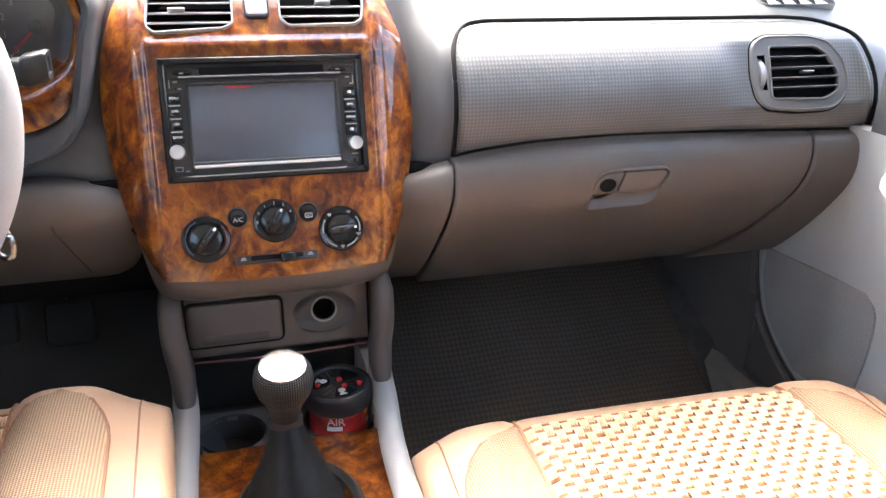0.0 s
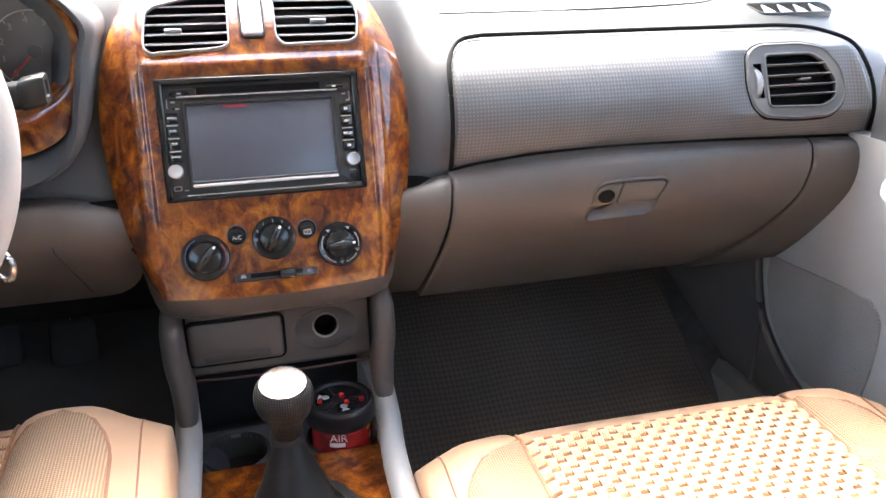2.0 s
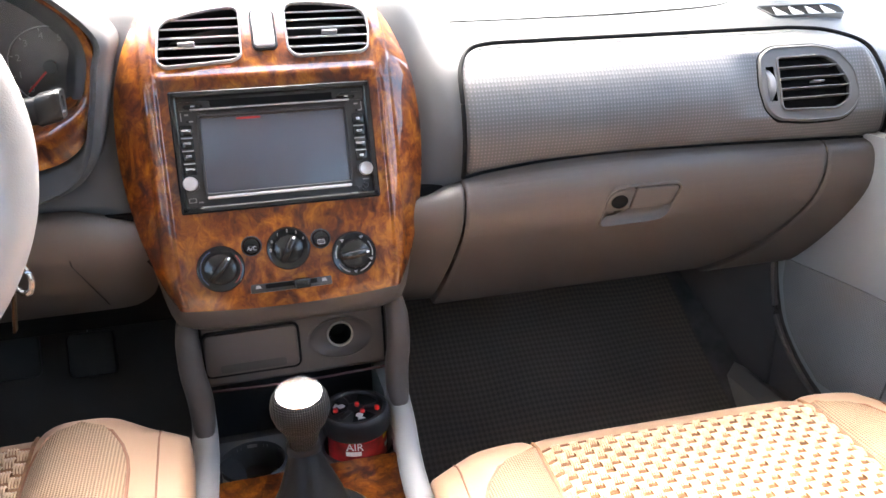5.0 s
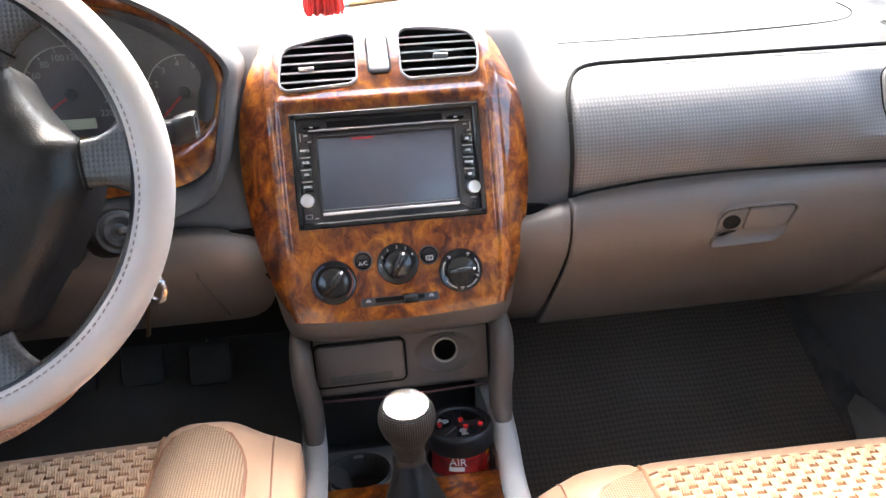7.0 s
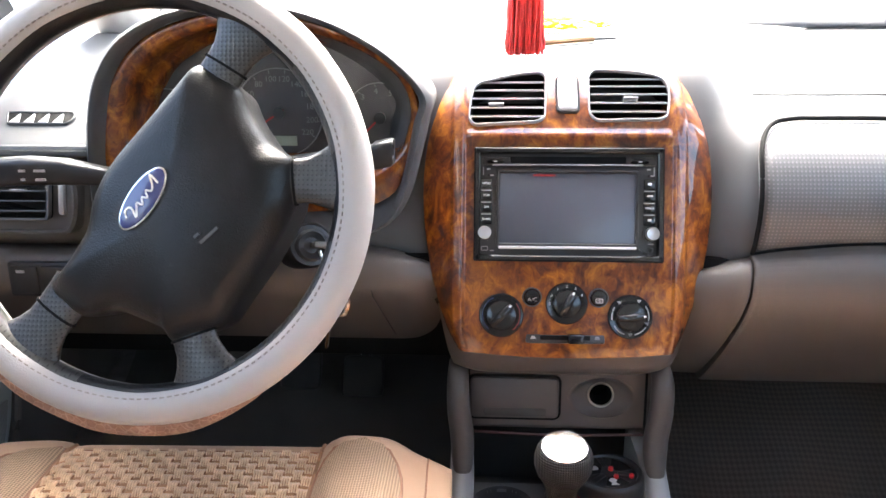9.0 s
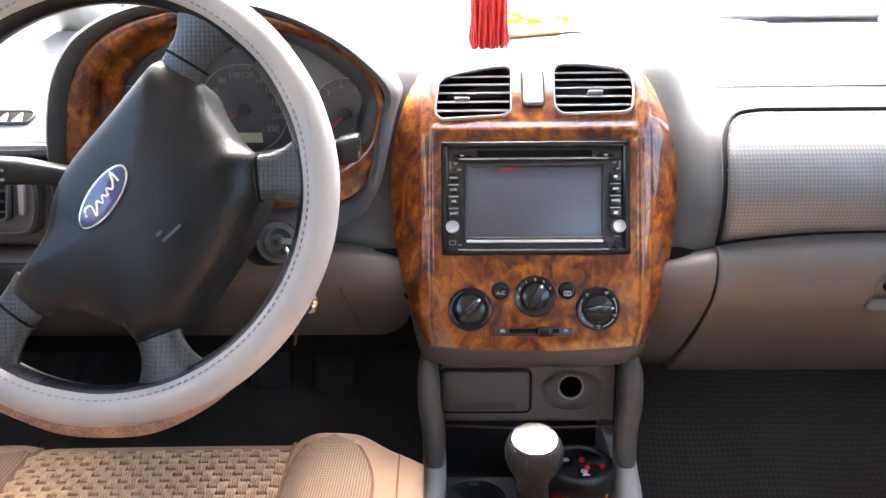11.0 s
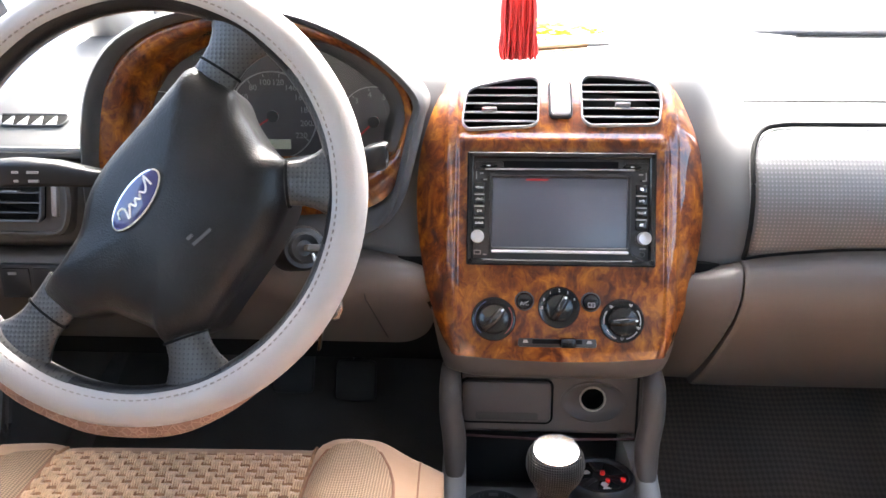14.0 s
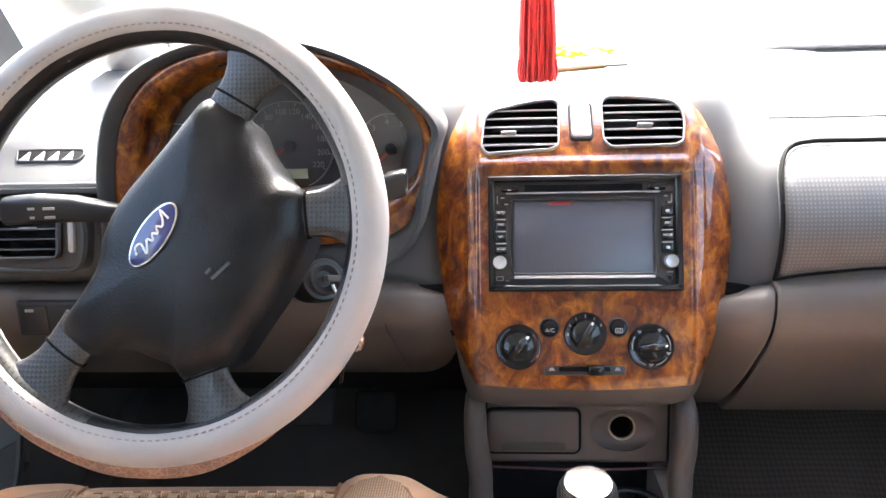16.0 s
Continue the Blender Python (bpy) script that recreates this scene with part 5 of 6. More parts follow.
part("ignition_housing", lathe([(0.021, -0.06), (0.021, -0.005), (0.0185, 0.0), (0.0135, 0.0)], IG, 28), BLACK, column)
part("ignition_lock", lathe([(0.0150, -0.01), (0.0150, 0.002), (0.0125, 0.004), (0.0075, 0.0015), (0.0070, -0.001), (0, -0.001)], IG, 28), SATIN, column, "dark ignition lock")

key = thing("car_key", "metal key and ring hanging from the ignition lock", "key")
part("bow", B(-0.0016, 0.0150, -0.0028, 0.0028, 0.003, 0.020, 0.0012, IG), VENTM, key, "key shank standing in the lock")
kc = IG @ Vector((0, 0, 0.028))
ring_c = Vector((-0.212, -0.100, 0.593))
pts = [ring_c + Vector((0.0125 * math.cos(a) * 0.7, -0.0125 * math.cos(a) * 0.5, 0.0125 * math.sin(a))) for a in (2 * math.pi * i / 28 for i in range(28))]
part("ring", tube(pts, 0.0026, 8, True), CHROME, key, "thick silver key ring")
part("link", tube([kc + Vector((0, 0, -0.006)), ring_c + Vector((-0.004, 0, 0.012))], 0.0018, 6), CHROME, key)
part("spare_key", B(-0.0012, 0.0012, -0.004, 0.004, -0.045, -0.010, 0.0008, Matrix.Translation(ring_c + Vector((-0.006, 0, 0))) @ Matrix.Rotation(0.16, 4, "Y")), plastic("brass", (0.06, 0.04, 0.025), 0.4, 0.1, metal=1.0), key, "small brass key")


def stalk(name, label, sections):
    """A switch stalk lofted through rounded sections (x, y, z, half depth, half height)."""
    s = thing(name, label, "stalk")
    rings = []
    for x, y, z, d, h in sections:
        rings.append([Vector((x, y + d * math.copysign(abs(math.cos(b)) ** 0.5, math.cos(b)), z + h * math.copysign(abs(math.sin(b)) ** 0.5, math.sin(b)))) for b in (2 * math.pi * j / 24 for j in range(24))])
    part("arm", ring_loft(bmesh.new(), rings, True, True), STALKM, s, "black moulded arm", angle=50)
    return s


st = stalk("wiper_stalk", "black wiper stalk with square end beside the steering wheel", ((-0.315, -0.050, 0.697, 0.008, 0.008), (-0.24, -0.055, 0.709, 0.009, 0.009), (-0.205, -0.058, 0.714, 0.010, 0.0105), (-0.182, -0.060, 0.7165, 0.0105, 0.0105)))
part("end_switch", ring_loft(bmesh.new(), [[Vector((x, -0.060 + d * math.copysign(abs(math.cos(b)) ** 0.45, math.cos(b)), z + d * math.copysign(abs(math.sin(b)) ** 0.45, math.sin(b)))) for b in (2 * math.pi * j / 24 for j in range(24))] for x, z, d in ((-0.1835, 0.7165, 0.0108), (-0.1815, 0.7170, 0.0122), (-0.1670, 0.7200, 0.0122), (-0.1645, 0.7205, 0.0108), (-0.1650, 0.7205, 0.0070), (-0.1665, 0.7203, 0.0060))], True, True), STALKM, st, "square end switch", angle=40)
st = stalk("indicator_stalk", "black indicator stalk with white light symbols", ((-0.385, -0.055, 0.690, 0.008, 0.008), (-0.430, -0.060, 0.6968, 0.0095, 0.0082), (-0.465, -0.063, 0.7015, 0.0115, 0.0115), (-0.500, -0.064, 0.7025, 0.0125, 0.0130), (-0.526, -0.064, 0.7008, 0.0120, 0.0128), (-0.529, -0.064, 0.7005, 0.0100, 0.0105)))
for dx, dz, w_ in ((0.0, 0.004, 0.006), (0.016, 0.004, 0.010), (0.0, -0.004, 0.004), (0.016, -0.004, 0.009)):
    part("symbol", B(-0.498 + dx - w_ / 2, -0.498 + dx + w_ / 2, -0.0772, -0.0745, 0.7005 + dz - 0.0011, 0.7005 + dz + 0.0011), DIAL, st)

# ---- instrument cluster ----
cl = thing("instrument_cluster", "instrument cluster with burl wood surround under a charcoal hood", "instrument cluster")
HOOD = [(-0.32, 0.612), (-0.26, 0.613), (-0.215, 0.618), (-0.180, 0.632), (-0.160, 0.658), (-0.149, 0.695), (-0.140, 0.735), (-0.135, 0.764), (-0.165, 0.798), (-0.205, 0.824), (-0.25, 0.842), (-0.30, 0.851), (-0.35, 0.850), (-0.40, 0.838), (-0.44, 0.815), (-0.465, 0.780), (-0.477, 0.740), (-0.484, 0.690), (-0.488, 0.62)]
hood_c = spline_pts([(x, 0, z) for x, z in HOOD], 5)
base_r = [(p.x, p.z) for p in hood_c]


def arch(scale_in, y, drop=0.0):
    cx, cz = -0.305, 0.72
    return [Vector((cx + (x - cx) * scale_in, y + 0.008 * max(0.0, (0.735 - z) / 0.13) ** 1.3, cz + (z - cz) * scale_in - drop)) for x, z in base_r]


def strip(rings):
    bm = bmesh.new()
    vs = [[bm.verts.new(p) for p in r] for r in rings]
    for a, b in zip(vs, vs[1:]):
        for i in range(len(a) - 1):
            bm.faces.new((a[i], a[i + 1], b[i + 1], b[i]))
    return bm


part("hood", strip([arch(0.72, 0.078), arch(0.80, 0.052), arch(0.90, 0.036), arch(0.925, 0.012), arch(0.945, 0.002), arch(0.965, 0.0), arch(0.99, 0.006), arch(1.0, 0.02), arch(0.99, 0.10, 0.002), arch(0.95, 0.20, 0.012), arch(0.90, 0.30, 0.03)]), GREY, cl, "charcoal curved hood", angle=60)
CC = (-0.300, 0.748)


def by_angle(poly, n=120):
    """Points of an outline at even angles round CC."""
    out = []
    k = len(poly)
    for i in range(n):
        a = 2 * math.pi * i / n
        dx, dz = math.cos(a), math.sin(a)
        best = 0.0
        for j in range(k):
            (ax, az), (bx, bz) = poly[j], poly[(j + 1) % k]
            ex, ez, fx, fz = bx - ax, bz - az, ax - CC[0], az - CC[1]
            den = dx * ez - dz * ex
            if abs(den) < 1e-12:
                continue
            t, s = (fx * ez - fz * ex) / den, (fx * dz - fz * dx) / den
            if 0 <= s <= 1 and t > best:
                best = t
        out.append((CC[0] + dx * best, CC[1] + dz * best))
    return out


bo2 = by_angle(rounded([(-0.478, 0.700), (-0.462, 0.672), (-0.42, 0.654), (-0.36, 0.645), (-0.27, 0.643), (-0.200, 0.649), (-0.172, 0.664), (-0.152, 0.71), (-0.1455, 0.752), (-0.158, 0.782), (-0.20, 0.812), (-0.25, 0.832), (-0.30, 0.840), (-0.35, 0.839), (-0.40, 0.827), (-0.44, 0.802), (-0.465, 0.765)], 0.02, 4))
bi2 = by_angle(rounded([(-0.424, 0.715), (-0.40, 0.702), (-0.30, 0.698), (-0.20, 0.700), (-0.176, 0.708), (-0.163, 0.745), (-0.172, 0.772), (-0.20, 0.795), (-0.25, 0.812), (-0.30, 0.819), (-0.35, 0.816), (-0.40, 0.79), (-0.426, 0.750)], 0.02, 4))


def yz(pts, y):
    return [Vector((x, y, z)) for x, z in pts]


def mixp(a, b, t):
    return [(p[0] + (q[0] - p[0]) * t, p[1] + (q[1] - p[1]) * t) for p, q in zip(a, b)]


part("burl_surround", ring_loft(bmesh.new(), [yz(bo2, 0.028), yz(bo2, 0.022), yz(mixp(bo2, bi2, 0.12), 0.0200), yz(mixp(bo2, bi2, 0.38), 0.0225), yz(mixp(bo2, bi2, 0.50), 0.0255), yz(mixp(bo2, bi2, 0.57), 0.0310), yz(mixp(bo2, bi2, 0.63), 0.0410), yz(mixp(bo2, bi2, 0.70), 0.0480), yz(mixp(bo2, bi2, 0.84), 0.0530), yz(bi2, 0.0570), yz(bi2, 0.070)]), BURL, cl, "glossy burl wood surround", angle=70)
lip_o = by_angle([(p.x, p.z) for p in arch(0.955, 0.0)])
lip = [[Vector((x, y + 0.008 * max(0.0, (0.735 - z) / 0.13) ** 1.3, z)) for x, z in q] for q, y in ((mixp(bo2, bi2, 0.03), 0.030), (mixp(bo2, lip_o, 0.15), 0.0215), (mixp(bo2, lip_o, 0.55), 0.012), (lip_o, 0.0015))]
part("hood_lip", ring_loft(bmesh.new(), lip), GREY, cl, "charcoal lip round the burl", angle=60)
bm = bmesh.new()
bm.faces.new([bm.verts.new(p) for p in yz(mixp(bo2, bi2, 0.95), 0.066)])
bmesh.ops.solidify(bm, geom=bm.faces[:], thickness=0.004)
part("dial_face", bm, FACE, cl, "dark dial face")


def gauge(x, z, r, nums, a0, a1, needle, size):
    g = new("gauge")
    g.parent = cl
    m = Matrix(((1, 0, 0, x), (0, 0, -1, 0.0630), (0, 1, 0, z), (0, 0, 0, 1)))
    part("gauge_ring", ring_plate(rrect(-r, r, -r, r, r * 0.999, 10), rrect(-r * 0.97, r * 0.97, -r * 0.97, r * 0.97, r * 0.969, 10), -0.002, 0.001, 0.0003, m), DIMDIAL, g)
    k = len(nums)
    for i, t in enumerate(nums):
        a = radians(a0 + (a1 - a0) * i / (k - 1))
        words("number", t, size, m @ Matrix.Translation((r * 0.76 * math.cos(a), r * 0.76 * math.sin(a), 0.0003)), DIMDIAL, g)
        part("tick", B(r * 0.88, r * 0.95, -0.0005, 0.0005, 0, 0.0004, 0, m @ Matrix.Rotation(a, 4, "Z")), DIMDIAL, g)
    part("needle", B(-0.006, r * 0.85, -0.0009, 0.0009, 0.003, 0.0045, 0, m @ Matrix.Rotation(radians(needle), 4, "Z")), RED, g, "red needle")
    part("needle_hub", lathe([(0.006, 0), (0.006, 0.005), (0, 0.006)], m, 18), BLACK, g)


gauge(-0.297, 0.740, 0.046, ["0", "20", "40", "60", "80", "100", "120", "140", "160", "180", "200", "220"], 215, -35, 212, 0.0085)
gauge(-0.192, 0.735, 0.036, ["0", "1", "2", "3", "4", "5", "6", "7", "8"], 225, -30, 224, 0.0085)
gauge(-0.415, 0.735, 0.030, ["C", "H"], 150, 30, 140, 0.007)
part("odometer", B(-0.313, -0.280, 0.0610, 0.064, 0.706, 0.716), GREENLCD, cl, "pale green odometer display")
bm = bmesh.new()
bm.faces.new([bm.verts.new(p) for p in yz(mixp(bo2, bi2, 0.97), 0.050)])
bmesh.ops.solidify(bm, geom=bm.faces[:], thickness=0.0015)
lens = part("lens", bm, GLASS, cl, "clear lens")
lens.visible_shadow = False


# ---- seats ----
def seat(name, label, xc, yf, zt, turn, side, bumps, wv, tc, th):
    """A front seat's cushion: leather body with side bolsters, mesh inserts and a straw-weave middle."""
    s = thing(name, label, "car seat")
    mm = Matrix.Translation((xc, yf, zt)) @ Matrix.Rotation(radians(turn), 4, "Z")
    W, R = 0.255, 0.045

    def height(x):
        ax = abs(x)
        b = bumps[0 if x < 0 else 1] * math.exp(-((ax - tc) / (th * 0.95)) ** 4)
        if ax > 0.21:
            b -= 0.9 * (ax - 0.21) ** 1.35
        return b - 0.004 * math.exp(-((ax - wv) / 0.006) ** 2)

    def pt(x, q, d=0.0):
        """q: metres along the middle of the cushion from the front edge's roll; negative runs down the front."""
        ax = abs(x)
        h = height(x)
        rr = R + 0.6 * max(h, 0)
        back = 0.018 * (ax / W) ** 4
        if q >= 0:
            p = Vector((x, -rr - q - back, h - 0.012 * min(q / 0.3, 1) + d))
        else:
            a = min(-q / rr, math.pi / 2)
            extra = max(0, -q - rr * math.pi / 2)
            p = Vector((x, -rr + (rr + d) * math.sin(a) - back, h - rr + (rr + d) * math.cos(a) - extra))
        return mm @ p

    part("cushion", sheet(lambda u, v: pt((2 * u - 1) * W, -0.24 + 0.78 * v), 64, 60, skirt=(0, 0, -0.10)), TAN, s, "tan leatherette cushion cover", angle=80)
    # mesh tongues on the bolsters
    for sx in (-1, 1):
        domed = bumps[0 if sx < 0 else 1] > 0.015

        def tongue(u, v, d=0.0025):
            q = -0.012 + 0.50 * v
            if domed:
                w = th * min(1, math.sqrt(max(0.0, 1 - max(0, 1 - v / 0.14) ** 2)))
                x = sx * tc + (2 * u - 1) * w
            else:
                reach = 0.004 + 0.070 * math.sqrt(max(0.0, 1 - max(0.0, 1 - v / 0.17) ** 2))
                x = sx * (wv + 0.003 + reach * (u if sx > 0 else 1 - u))
                q += 0.008
            return pt(x, q, d * math.sin(math.pi * min(max(u, 0.02), 0.98)) ** 0.5)
        part("mesh_bolster", sheet(tongue, 16, 60), MESHM, s, "tan mesh bolster insert", angle=80)
        edge = [tongue(0, 1 - i / 30, 0.002) for i in range(31)] + [tongue(1, i / 30, 0.002) for i in range(31)]
        part("piping", tube(edge, 0.0017, 6), PIPE, s, "brown piping")
        part("seam", tube([pt(sx * 0.232, -0.05 + 0.5 * i / 30, 0.0004) for i in range(31)], 0.0010, 5), PIPE, s)
        part("weave_edge", tube([pt(sx * (wv + 0.001), -0.02 + 0.5 * i / 30, 0.0015) for i in range(31)], 0.0022, 6), STRAW2, s, "golden braided edge")
    part("front_seam", tube([pt(wv * (2 * i / 30 - 1), 0.000, 0.0006) for i in range(31)], 0.0014, 5), PIPE, s, "stitched front seam")
    # basket weave: broad pale strands, staggered, with short golden ties between
    rng = random.Random(5 + int(side))
    cw, pitch = 0.0094, 0.0186
    bm, bg = bmesh.new(), bmesh.new()

    def strand(target, x0, x1, q0, q1, h, cuts=4, along=True):
        grid = []
        for i in range(cuts + 1):
            row = []
            for j in range(4):
                x, q = x0 + (x1 - x0) * (i / cuts if along else j / 3), q0 + (q1 - q0) * (j / 3 if along else i / cuts)
                e = math.sin(math.pi * i / cuts) ** 0.7 * h + (0.0008 if j in (1, 2) else -0.0014)
                row.append(target.verts.new(pt(x, q, max(e, -0.0005) + 0.0014)))
            grid.append(row)
        for i in range(cuts):
            for j in range(3):
                f = target.faces.new((grid[i][j], grid[i + 1][j], grid[i + 1][j + 1], grid[i][j + 1]))
                f.smooth = True

    # Added sheet: its dark colour stands in for shade in the weave's gaps.
    part("weave_gap_sheet", sheet(lambda u, v: pt((2 * u - 1) * wv, 0.001 + 0.42 * v, 0.0006), 12, 30), WEAVE_SHADE, s, "brown sheet added to paint shade between the strands")
    columns = math.ceil(2 * wv / cw)
    cw = 2 * wv / columns
    for c in range(columns):
        x0 = -wv + c * cw
        for r in range(-1, 22):
            q = 0.003 + r * pitch + (c % 2) * pitch / 2 + rng.uniform(-0.0006, 0.0006)
            qs, qe = max(q, 0.0), q + 0.0152
            if qe < 0.006:
                continue
            h = 0.0042 + rng.uniform(-0.0006, 0.0007)
            for sub in range(4):
                xa = x0 + sub * cw / 4
                strand(bm, xa + cw * 0.03, xa + cw * 0.215, qs, qe, h + rng.uniform(-0.0003, 0.0003), 5, False)
            for sub in range(3):
                qa = q + 0.0143 + sub * 0.0015
                strand(bg, x0 + 0.0002, x0 + cw - 0.0002, qa, qa + 0.0013, 0.0007 + rng.uniform(0, 0.0003), 3)
    part("basket_weave", bm, STRAW, s, "pale straw basket weave", kind="stuff", angle=80)
    part("tie_weave", bg, STRAW2, s, "golden straw ties", kind="stuff", angle=80)
    base = part("seat_base", prism_x([(-0.52, FLOOR_Z), (-0.06, FLOOR_Z), (-0.055, zt - 0.12), (-0.52, zt - 0.12)], -0.20, 0.20), SATIN, s)
    base.matrix_local = Matrix.Translation((xc, yf, 0))
    return s


seat("driver_seat", "driver's seat cushion in tan leatherette with straw-weave middle", -0.369, -0.036, 0.424, 1.5, 0, (0.008, 0.020), 0.126, 0.170, 0.041)
seat("passenger_seat", "passenger's seat cushion in tan leatherette with straw-weave middle", 0.364, -0.105, 0.374, -2.0, 1, (0.005, 0.005), 0.150, 0.186, 0.032)


# ---- doors ----
def door(sx, name, label):
    d = thing(name, label, "car door", kind="structure")

    def low(u, v):
        z = 0.20 + 0.415 * v
        y0 = smooth_table([(0.20, -0.30), (0.228, -0.12), (0.258, 0.004), (0.312, 0.083), (0.37, 0.113), (0.45, 0.128), (0.62, 0.14)], z)
        y = y0 - (0.90 + y0) * u
        bul = 0.030 * math.exp(-((z - 0.55) / 0.06) ** 2) * min(1, max(0, (-0.05 - y) / 0.12))
        dish = -0.012 * math.exp(-(((y + 0.03) / 0.10) ** 2 + ((z - 0.36) / 0.10) ** 2))
        return Vector((sx * (0.680 - bul - dish), y, z))
    part("lower_trim", sheet(low, 60, 30, skirt=(sx * 0.05, 0, 0)), TRIM, d, "pale grey moulded door trim", angle=70)

    def grille(u, v):
        top, bot = (0.418 + 0.008 * u, 0.272) if sx > 0 else (0.376 + 0.006 * u, 0.262)
        z = bot + (top - bot) * v
        y1 = -0.080 - 0.008 * math.sin(math.pi * min(v * 0.75, 1)) + 0.020 * max(0.0, v - 0.9) / 0.1
        y0 = min(0.105, smooth_table([(0.258, 0.004), (0.312, 0.083), (0.37, 0.113), (0.45, 0.128)], z) - 0.012)
        if sx < 0:
            y1 += 0.115
        y = y0 + (y1 - y0) * u
        dish = -0.012 * math.exp(-(((y + 0.03) / 0.10) ** 2 + ((z - 0.36) / 0.10) ** 2))
        return Vector((sx * (0.677 - dish), y, z))
    part("speaker_grille", sheet(grille, 20, 14, skirt=(sx * 0.006, 0, 0)), TRIMDOT, d, "perforated grey speaker cover")
    fy = -0.02 if sx > 0 else 0.16
    up = [(fy, 0.615), (-0.90, 0.615), (-0.90, 0.775), (-0.70, 0.795), (fy, 0.800)]
    bm = ring_loft(bmesh.new(), [[Vector((x, y, z)) for y, z in q] for x, q in ((sx * 0.74, up), (sx * 0.69, up), (sx * 0.681, [(y, 0.615 + (z - 0.615) * 0.94) for y, z in up]))], True, True)
    part("upper_trim", bm, GREY, d, "charcoal upper trim")
    part("window_pane", prism_x([(-0.78, 0.79), (0.30, 0.79), (0.02, 1.165), (-0.78, 1.175)], sx * 0.705 - 0.002, sx * 0.705 + 0.002), TINT, d, "clear side window")
    # Unseen corner panel, added to keep sky glare off the dashboard's ends.
    sail = [(0.31, 0.792), (0.06, 0.792), (0.035, 0.82), (0.115, 0.955), (0.165, 0.985)]
    part("glare_blocker", ring_loft(bmesh.new(), [[Vector((x, y, z)) for y, z in sail] for x in (sx * 0.712, sx * 0.690)], True, True), GREY, d, "charcoal corner panel, added unseen to block sky glare")
    tip = -0.080 if sx > 0 else 0.0
    ar = [(0.662, tip + 0.004), (0.638, tip - 0.008), (0.606, tip - 0.055), (0.590, tip - 0.14), (0.584, tip - 0.25), (0.584, -0.60), (0.69, -0.60), (0.69, tip + 0.004)]
    pts = [(sx * x, y) for x, y in ar]
    if sx < 0:
        pts = pts[::-1]
    part("armrest", plate(rounded(pts, 0.02), 0.573, 0.588, 0.006), TRIM, d, "grey armrest")
    bp = part("burl_trim", plate(rounded([(sx * x, y) for x, y in ((0.690, tip), (0.690, -0.50), (0.590, -0.50), (0.597, tip - 0.14), (0.613, tip - 0.057), (0.645, tip - 0.013), (0.665, tip))][::-sx], 0.012), 0.580, 0.600, 0.003), BURL, d, "burl wood armrest trim")
    for i in range(3):
        part("window_switch", B(sx * 0.652 - 0.012, sx * 0.652 + 0.012, tip - 0.060 - 0.035 * i, tip - 0.035 - 0.035 * i, 0.598, 0.606, 0.003), BLACK, bp, "black window switch")
    part("pull_recess", plate(rounded([(-0.16, 0.44), (-0.30, 0.44), (-0.32, 0.40), (-0.18, 0.375)], 0.02), 0, 0.004, 0.001, Matrix(((0, 0, -sx, sx * 0.690), (1, 0, 0, 0), (0, 1, 0, 0), (0, 0, 0, 1)))), DARK, d)
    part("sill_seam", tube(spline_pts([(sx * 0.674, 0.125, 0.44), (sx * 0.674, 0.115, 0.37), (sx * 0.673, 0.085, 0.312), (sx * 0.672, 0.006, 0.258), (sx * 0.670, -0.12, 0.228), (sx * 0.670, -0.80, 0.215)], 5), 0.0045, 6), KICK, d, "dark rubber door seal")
    return d


door(1, "door_right", "pale grey car door with burl armrest and speaker cover, closed")
door(-1, "door_left", "pale grey car door with burl armrest and window switches, closed")
for sx in (1, -1):
    bm = sheet(lambda u, v: Vector((sx * (0.700 - 0.10 * v ** 1.5 * (1 if u > 0.3 else u / 0.3)), 0.13 + 0.34 * u, 0.15 + 0.36 * v)), 14, 10, skirt=(sx * 0.03, 0, 0))
    structure("trim_kick_" + ("right" if sx > 0 else "left"), bm, KICK, "dim brown kick panel in the footwell")
    structure("trim_sill_" + ("right" if sx > 0 else "left"), B(min(sx * 0.652, sx * 0.72), max(sx * 0.652, sx * 0.72), -0.9, 0.32, 0.06, 0.205, 0.035), SILLM, "dim grey door sill trim")

# ---- footwells ----
for sx, nm in ((1, "passenger"), (-1, "driver")):
    x0, x1 = sorted((sx * 0.125, sx * 0.640))

    def mat_pt(u, v):
        x = x0 + (x1 - x0) * u
        q = -0.34 + 0.76 * v
        y, z = q, FLOOR_Z + 0.008
        if q > 0.10:
            y, z = 0.10 + (q - 0.10) * 0.855, FLOOR_Z + 0.008 + (q - 0.10) * 0.52
        return Vector((x, y, z + 0.003 * math.sin(x * 31) * math.sin(y * 23)))
    tagged(part("floor_mat", sheet(mat_pt, 24, 40, skirt=(0, 0, -0.008)), RUBBER if sx > 0 else DRIVER_MAT), ("dark ribbed" if sx > 0 else "dark plain") + " rubber floor mat in the " + nm + " footwell", "floor mat", "floor mats")
for x, w, z in ((-0.255, 0.030, 0.335), (-0.345, 0.030, 0.345), (-0.435, 0.030, 0.345)):
    p = thing("pedal", "dark rubber-faced pedal under the dashboard", "pedal", group="pedals")
    part("pad", B(-w, w, -0.012, 0.0, -0.03, 0.03, 0.009, pose(x, 0.27, z, -25)), PEDALM, p)
    part("arm", tube([(x, 0.275, z), (x, 0.33, z + 0.06), (x, 0.38, z + 0.20)], 0.008, 8), BLACK, p)

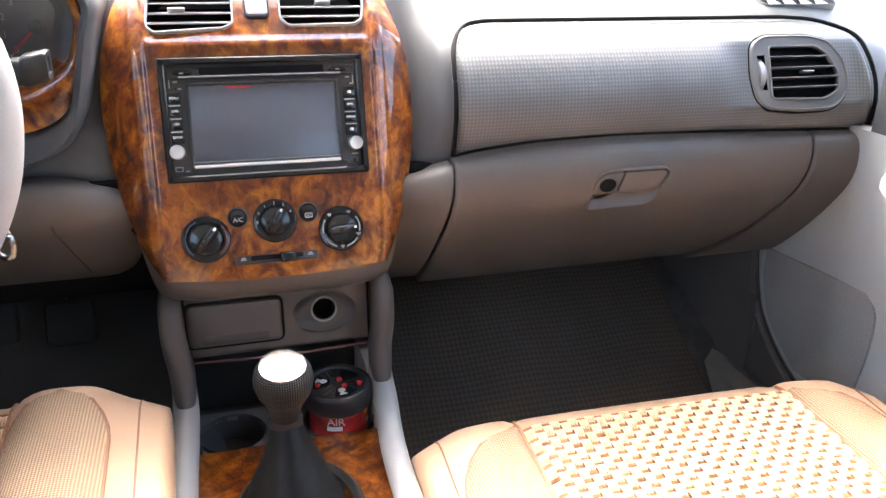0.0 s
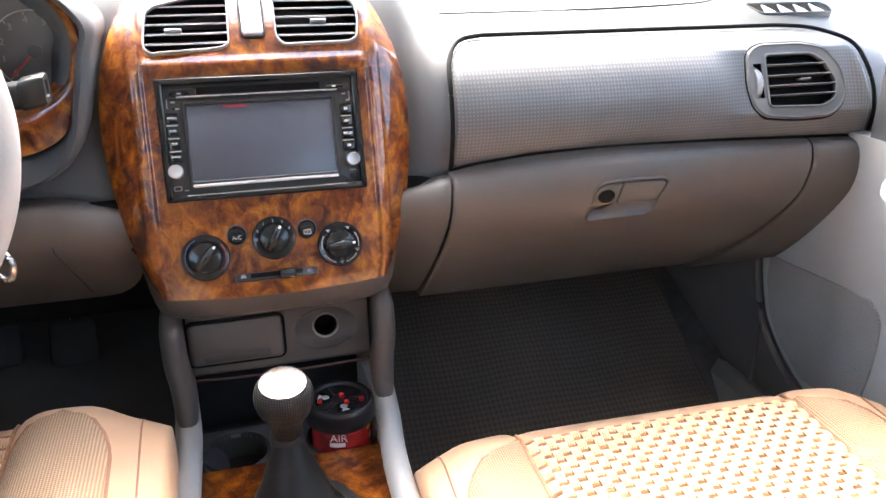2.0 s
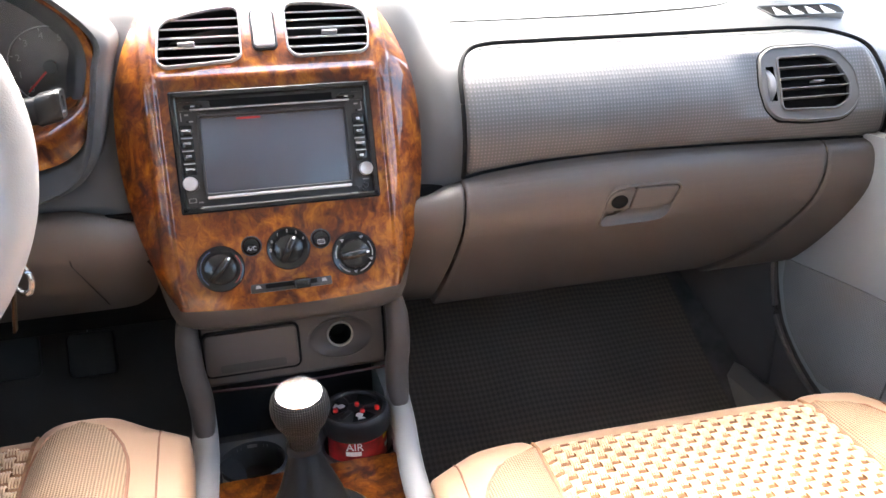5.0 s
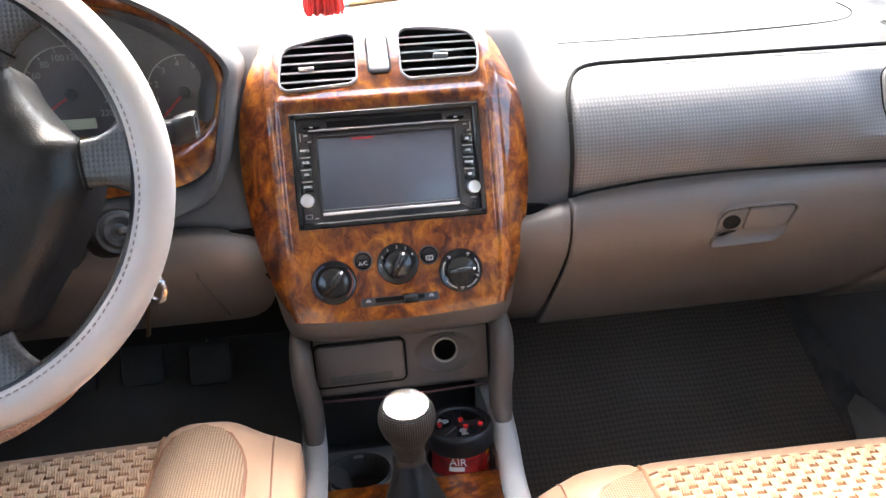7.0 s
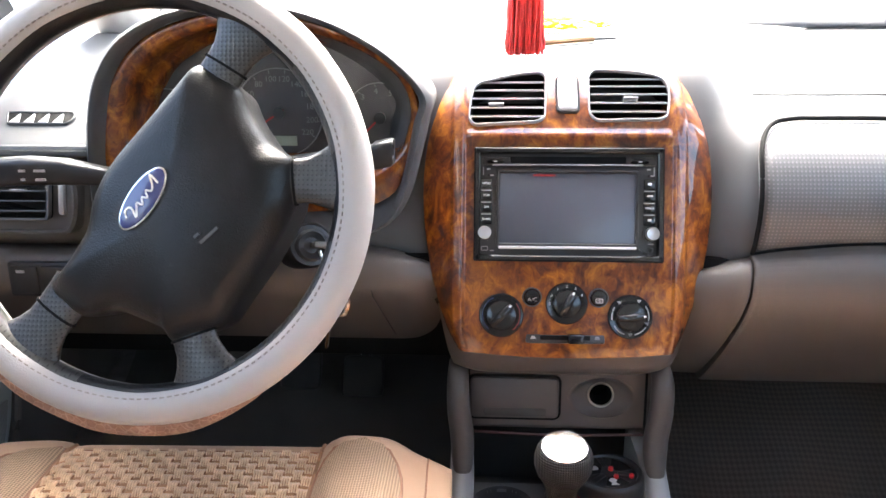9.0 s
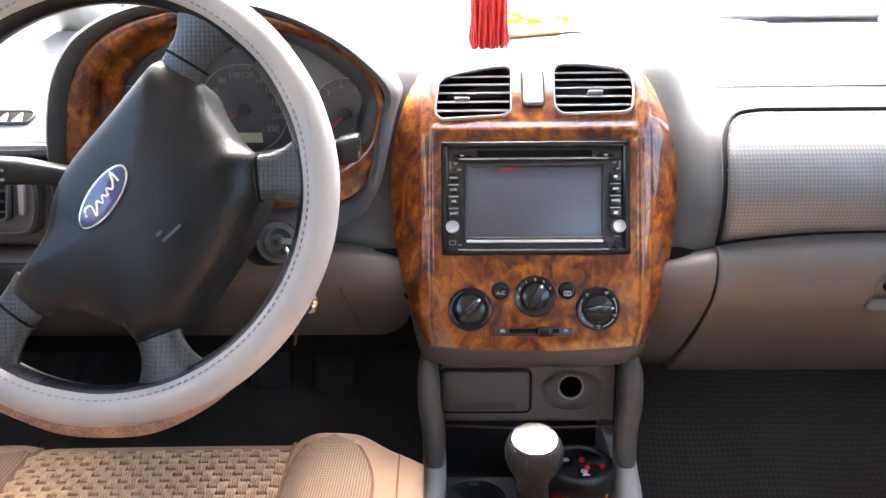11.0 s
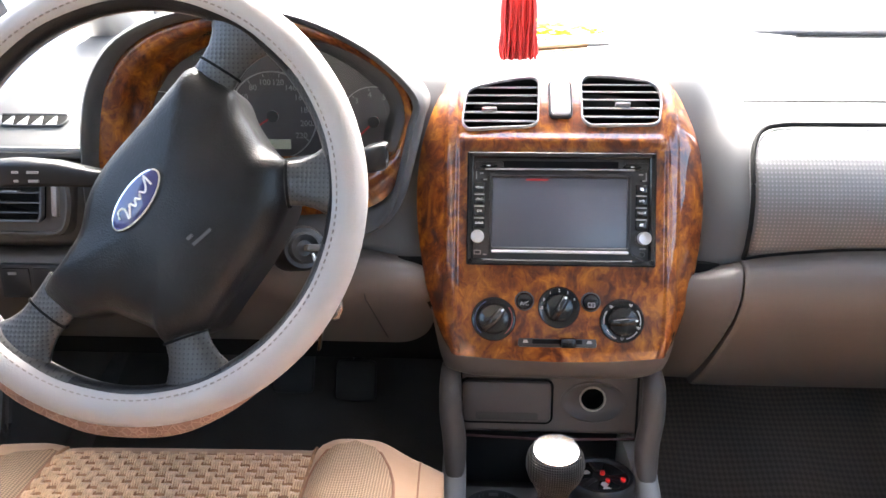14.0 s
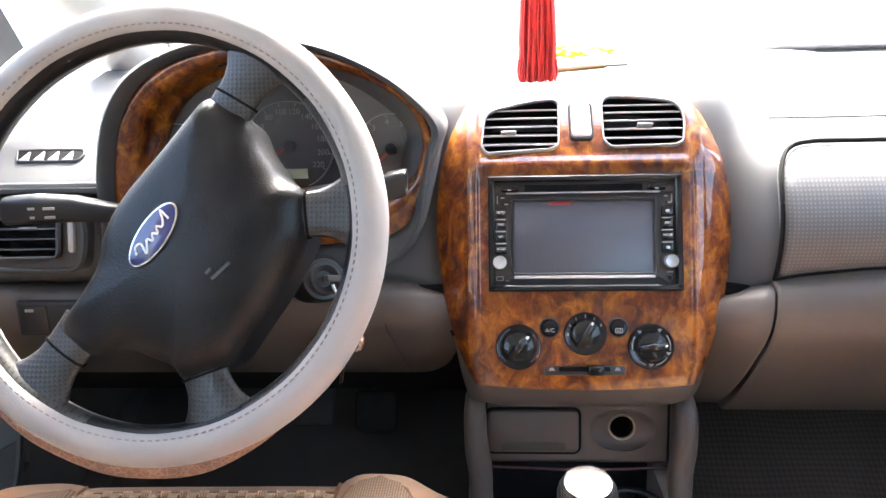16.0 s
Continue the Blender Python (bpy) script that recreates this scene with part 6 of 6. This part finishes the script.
# ---- things on and above the dashboard ----
tas = thing("tassel", "red silk tassel hanging in front of the windscreen", "tassel")
TX, TY, TZ = -0.049, -0.02, 0.807
rng = random.Random(3)
bm = bmesh.new()
for i in range(240):
    a, r = rng.uniform(0, 2 * math.pi), math.sqrt(rng.uniform(0, 1))
    x0, y0 = 0.0125 * r * math.cos(a), 0.009 * r * math.sin(a)
    e = rng.uniform(-0.006, 0.004)
    tube([(TX + x0 * 0.55, TY + y0 * 0.6, TZ + 0.20), (TX + x0, TY + y0, TZ + 0.11), (TX + x0 * 1.25 + rng.uniform(-0.002, 0.002), TY + y0 * 1.25, TZ + 0.03), (TX + x0 * 1.35 + rng.uniform(-0.003, 0.003), TY + y0 * 1.35, TZ + e)], 0.0008, 4, bm=bm)
part("threads", bm, TASSELM, tas, "long red silk threads", kind="stuff")
part("head", lathe([(0.004, 0.245), (0.010, 0.235), (0.012, 0.215), (0.010, 0.196)], Matrix.Translation((TX, TY, TZ)), 20), TASSELM, tas)
part("cord", tube([(TX, TY, TZ + 0.24), (TX, TY, TZ + 0.355)], 0.0015, 6), TASSELM, tas)
mir = thing("rear_view_mirror", "black rear view mirror under the headlining", "mirror")
part("shell", B(TX - 0.11, TX + 0.13, TY - 0.03, TY - 0.005, 1.06, 1.12, 0.012), SATIN, mir)
part("mirror_glass", B(TX - 0.10, TX + 0.12, TY - 0.033, TY - 0.028, 1.065, 1.115, 0.001), CHROME, mir)
part("stem", tube([(TX, TY - 0.012, 1.10), (TX, TY - 0.012, 1.170)], 0.008, 8), SATIN, mir)
part("hook", tube([(TX, TY - 0.010, 1.145), (TX, TY, 1.150), (TX, TY, 1.155)], 0.0015, 6), SATIN, mir)

fl = thing("flower_spray", "yellow artificial flowers lying on the dashboard top", "flowers")
for i in range(30):
    x, y, z = 0.034 + rng.uniform(-0.055, 0.045), 0.335 + rng.uniform(-0.02, 0.02), 0.8165 + abs(rng.gauss(0, 0.009))
    bm = bmesh.new()
    for k in range(6):
        a = k * math.pi / 3 + rng.uniform(-0.2, 0.2)
        tip = Vector((0.016 * math.cos(a), 0.016 * math.sin(a), rng.uniform(0.001, 0.006)))
        sd = Vector((-math.sin(a), math.cos(a), 0)) * 0.006
        c = Vector((x, y, z))
        q = [bm.verts.new(c + p) for p in (Vector((0, 0, 0)), tip * 0.6 + sd, tip, tip * 0.6 - sd)]
        bm.faces.new(q)
    part("bloom", bm, PETAL, fl)
stick = thing("pencil", "brown pencil with grey tip and green tail on the dashboard top", "pencil")
part("tail", tube([(-0.051, 0.160, 0.8000), (-0.020, 0.190, 0.8050)], 0.0024, 8), plastic("grey_green_paint", (0.16, 0.20, 0.18), 0.5), stick, "grey-green tail")
part("shaft", tube([(-0.022, 0.188, 0.8047), (0.043, 0.208, 0.8085)], 0.0034, 6), plastic("brown_wood", (0.30, 0.16, 0.06), 0.5), stick)
part("end", tube([(0.043, 0.208, 0.8085), (0.070, 0.215, 0.8090)], 0.0015, 6), SATIN, stick, "thin dark end")

# ---- outside ----
yard = thing("yard_wall", "pale plastered yard wall with barred gate", "wall")
part("wall", B(-14, 14, 11.0, 11.3, -0.25, 2.6), WALLM, yard)
part("coping", B(-14, 14, 10.9, 11.4, 2.6, 2.75), WALLM, yard)
for i in range(14):
    part("gate_bar", B(4.0 + 0.18 * i, 4.05 + 0.18 * i, 10.80, 10.86, -0.25, 2.3), SLATM, yard)
for k in range(3):
    bush = thing("shrub", "leafy green shrub beside the yard wall", "shrub", group="yard shrubs")
    bx = (0.6, 2.6, -4.0)[k]
    part("stem", tube([(bx, 10.3, -0.25), (bx + 0.05, 10.3, 0.5)], [0.05, 0.03], 8), plastic("bark", (0.10, 0.07, 0.05), 0.9), bush)
    bm = bmesh.new()
    for i in range(260):
        c = Vector((bx, 10.3, 0.9)) + Vector((rng.gauss(0, 0.45), rng.gauss(0, 0.25), rng.gauss(0, 0.45)))
        a = rng.uniform(0, 6.28)
        d1 = Vector((math.cos(a), math.sin(a), rng.uniform(-0.5, 0.5))) * 0.10
        d2 = Vector((-math.sin(a), math.cos(a), rng.uniform(-0.5, 0.5))) * 0.04
        bm.faces.new([bm.verts.new(c + p) for p in (-d1, d2, d1, -d2)])
    part("leaves", bm, LEAFM, bush, kind="stuff")
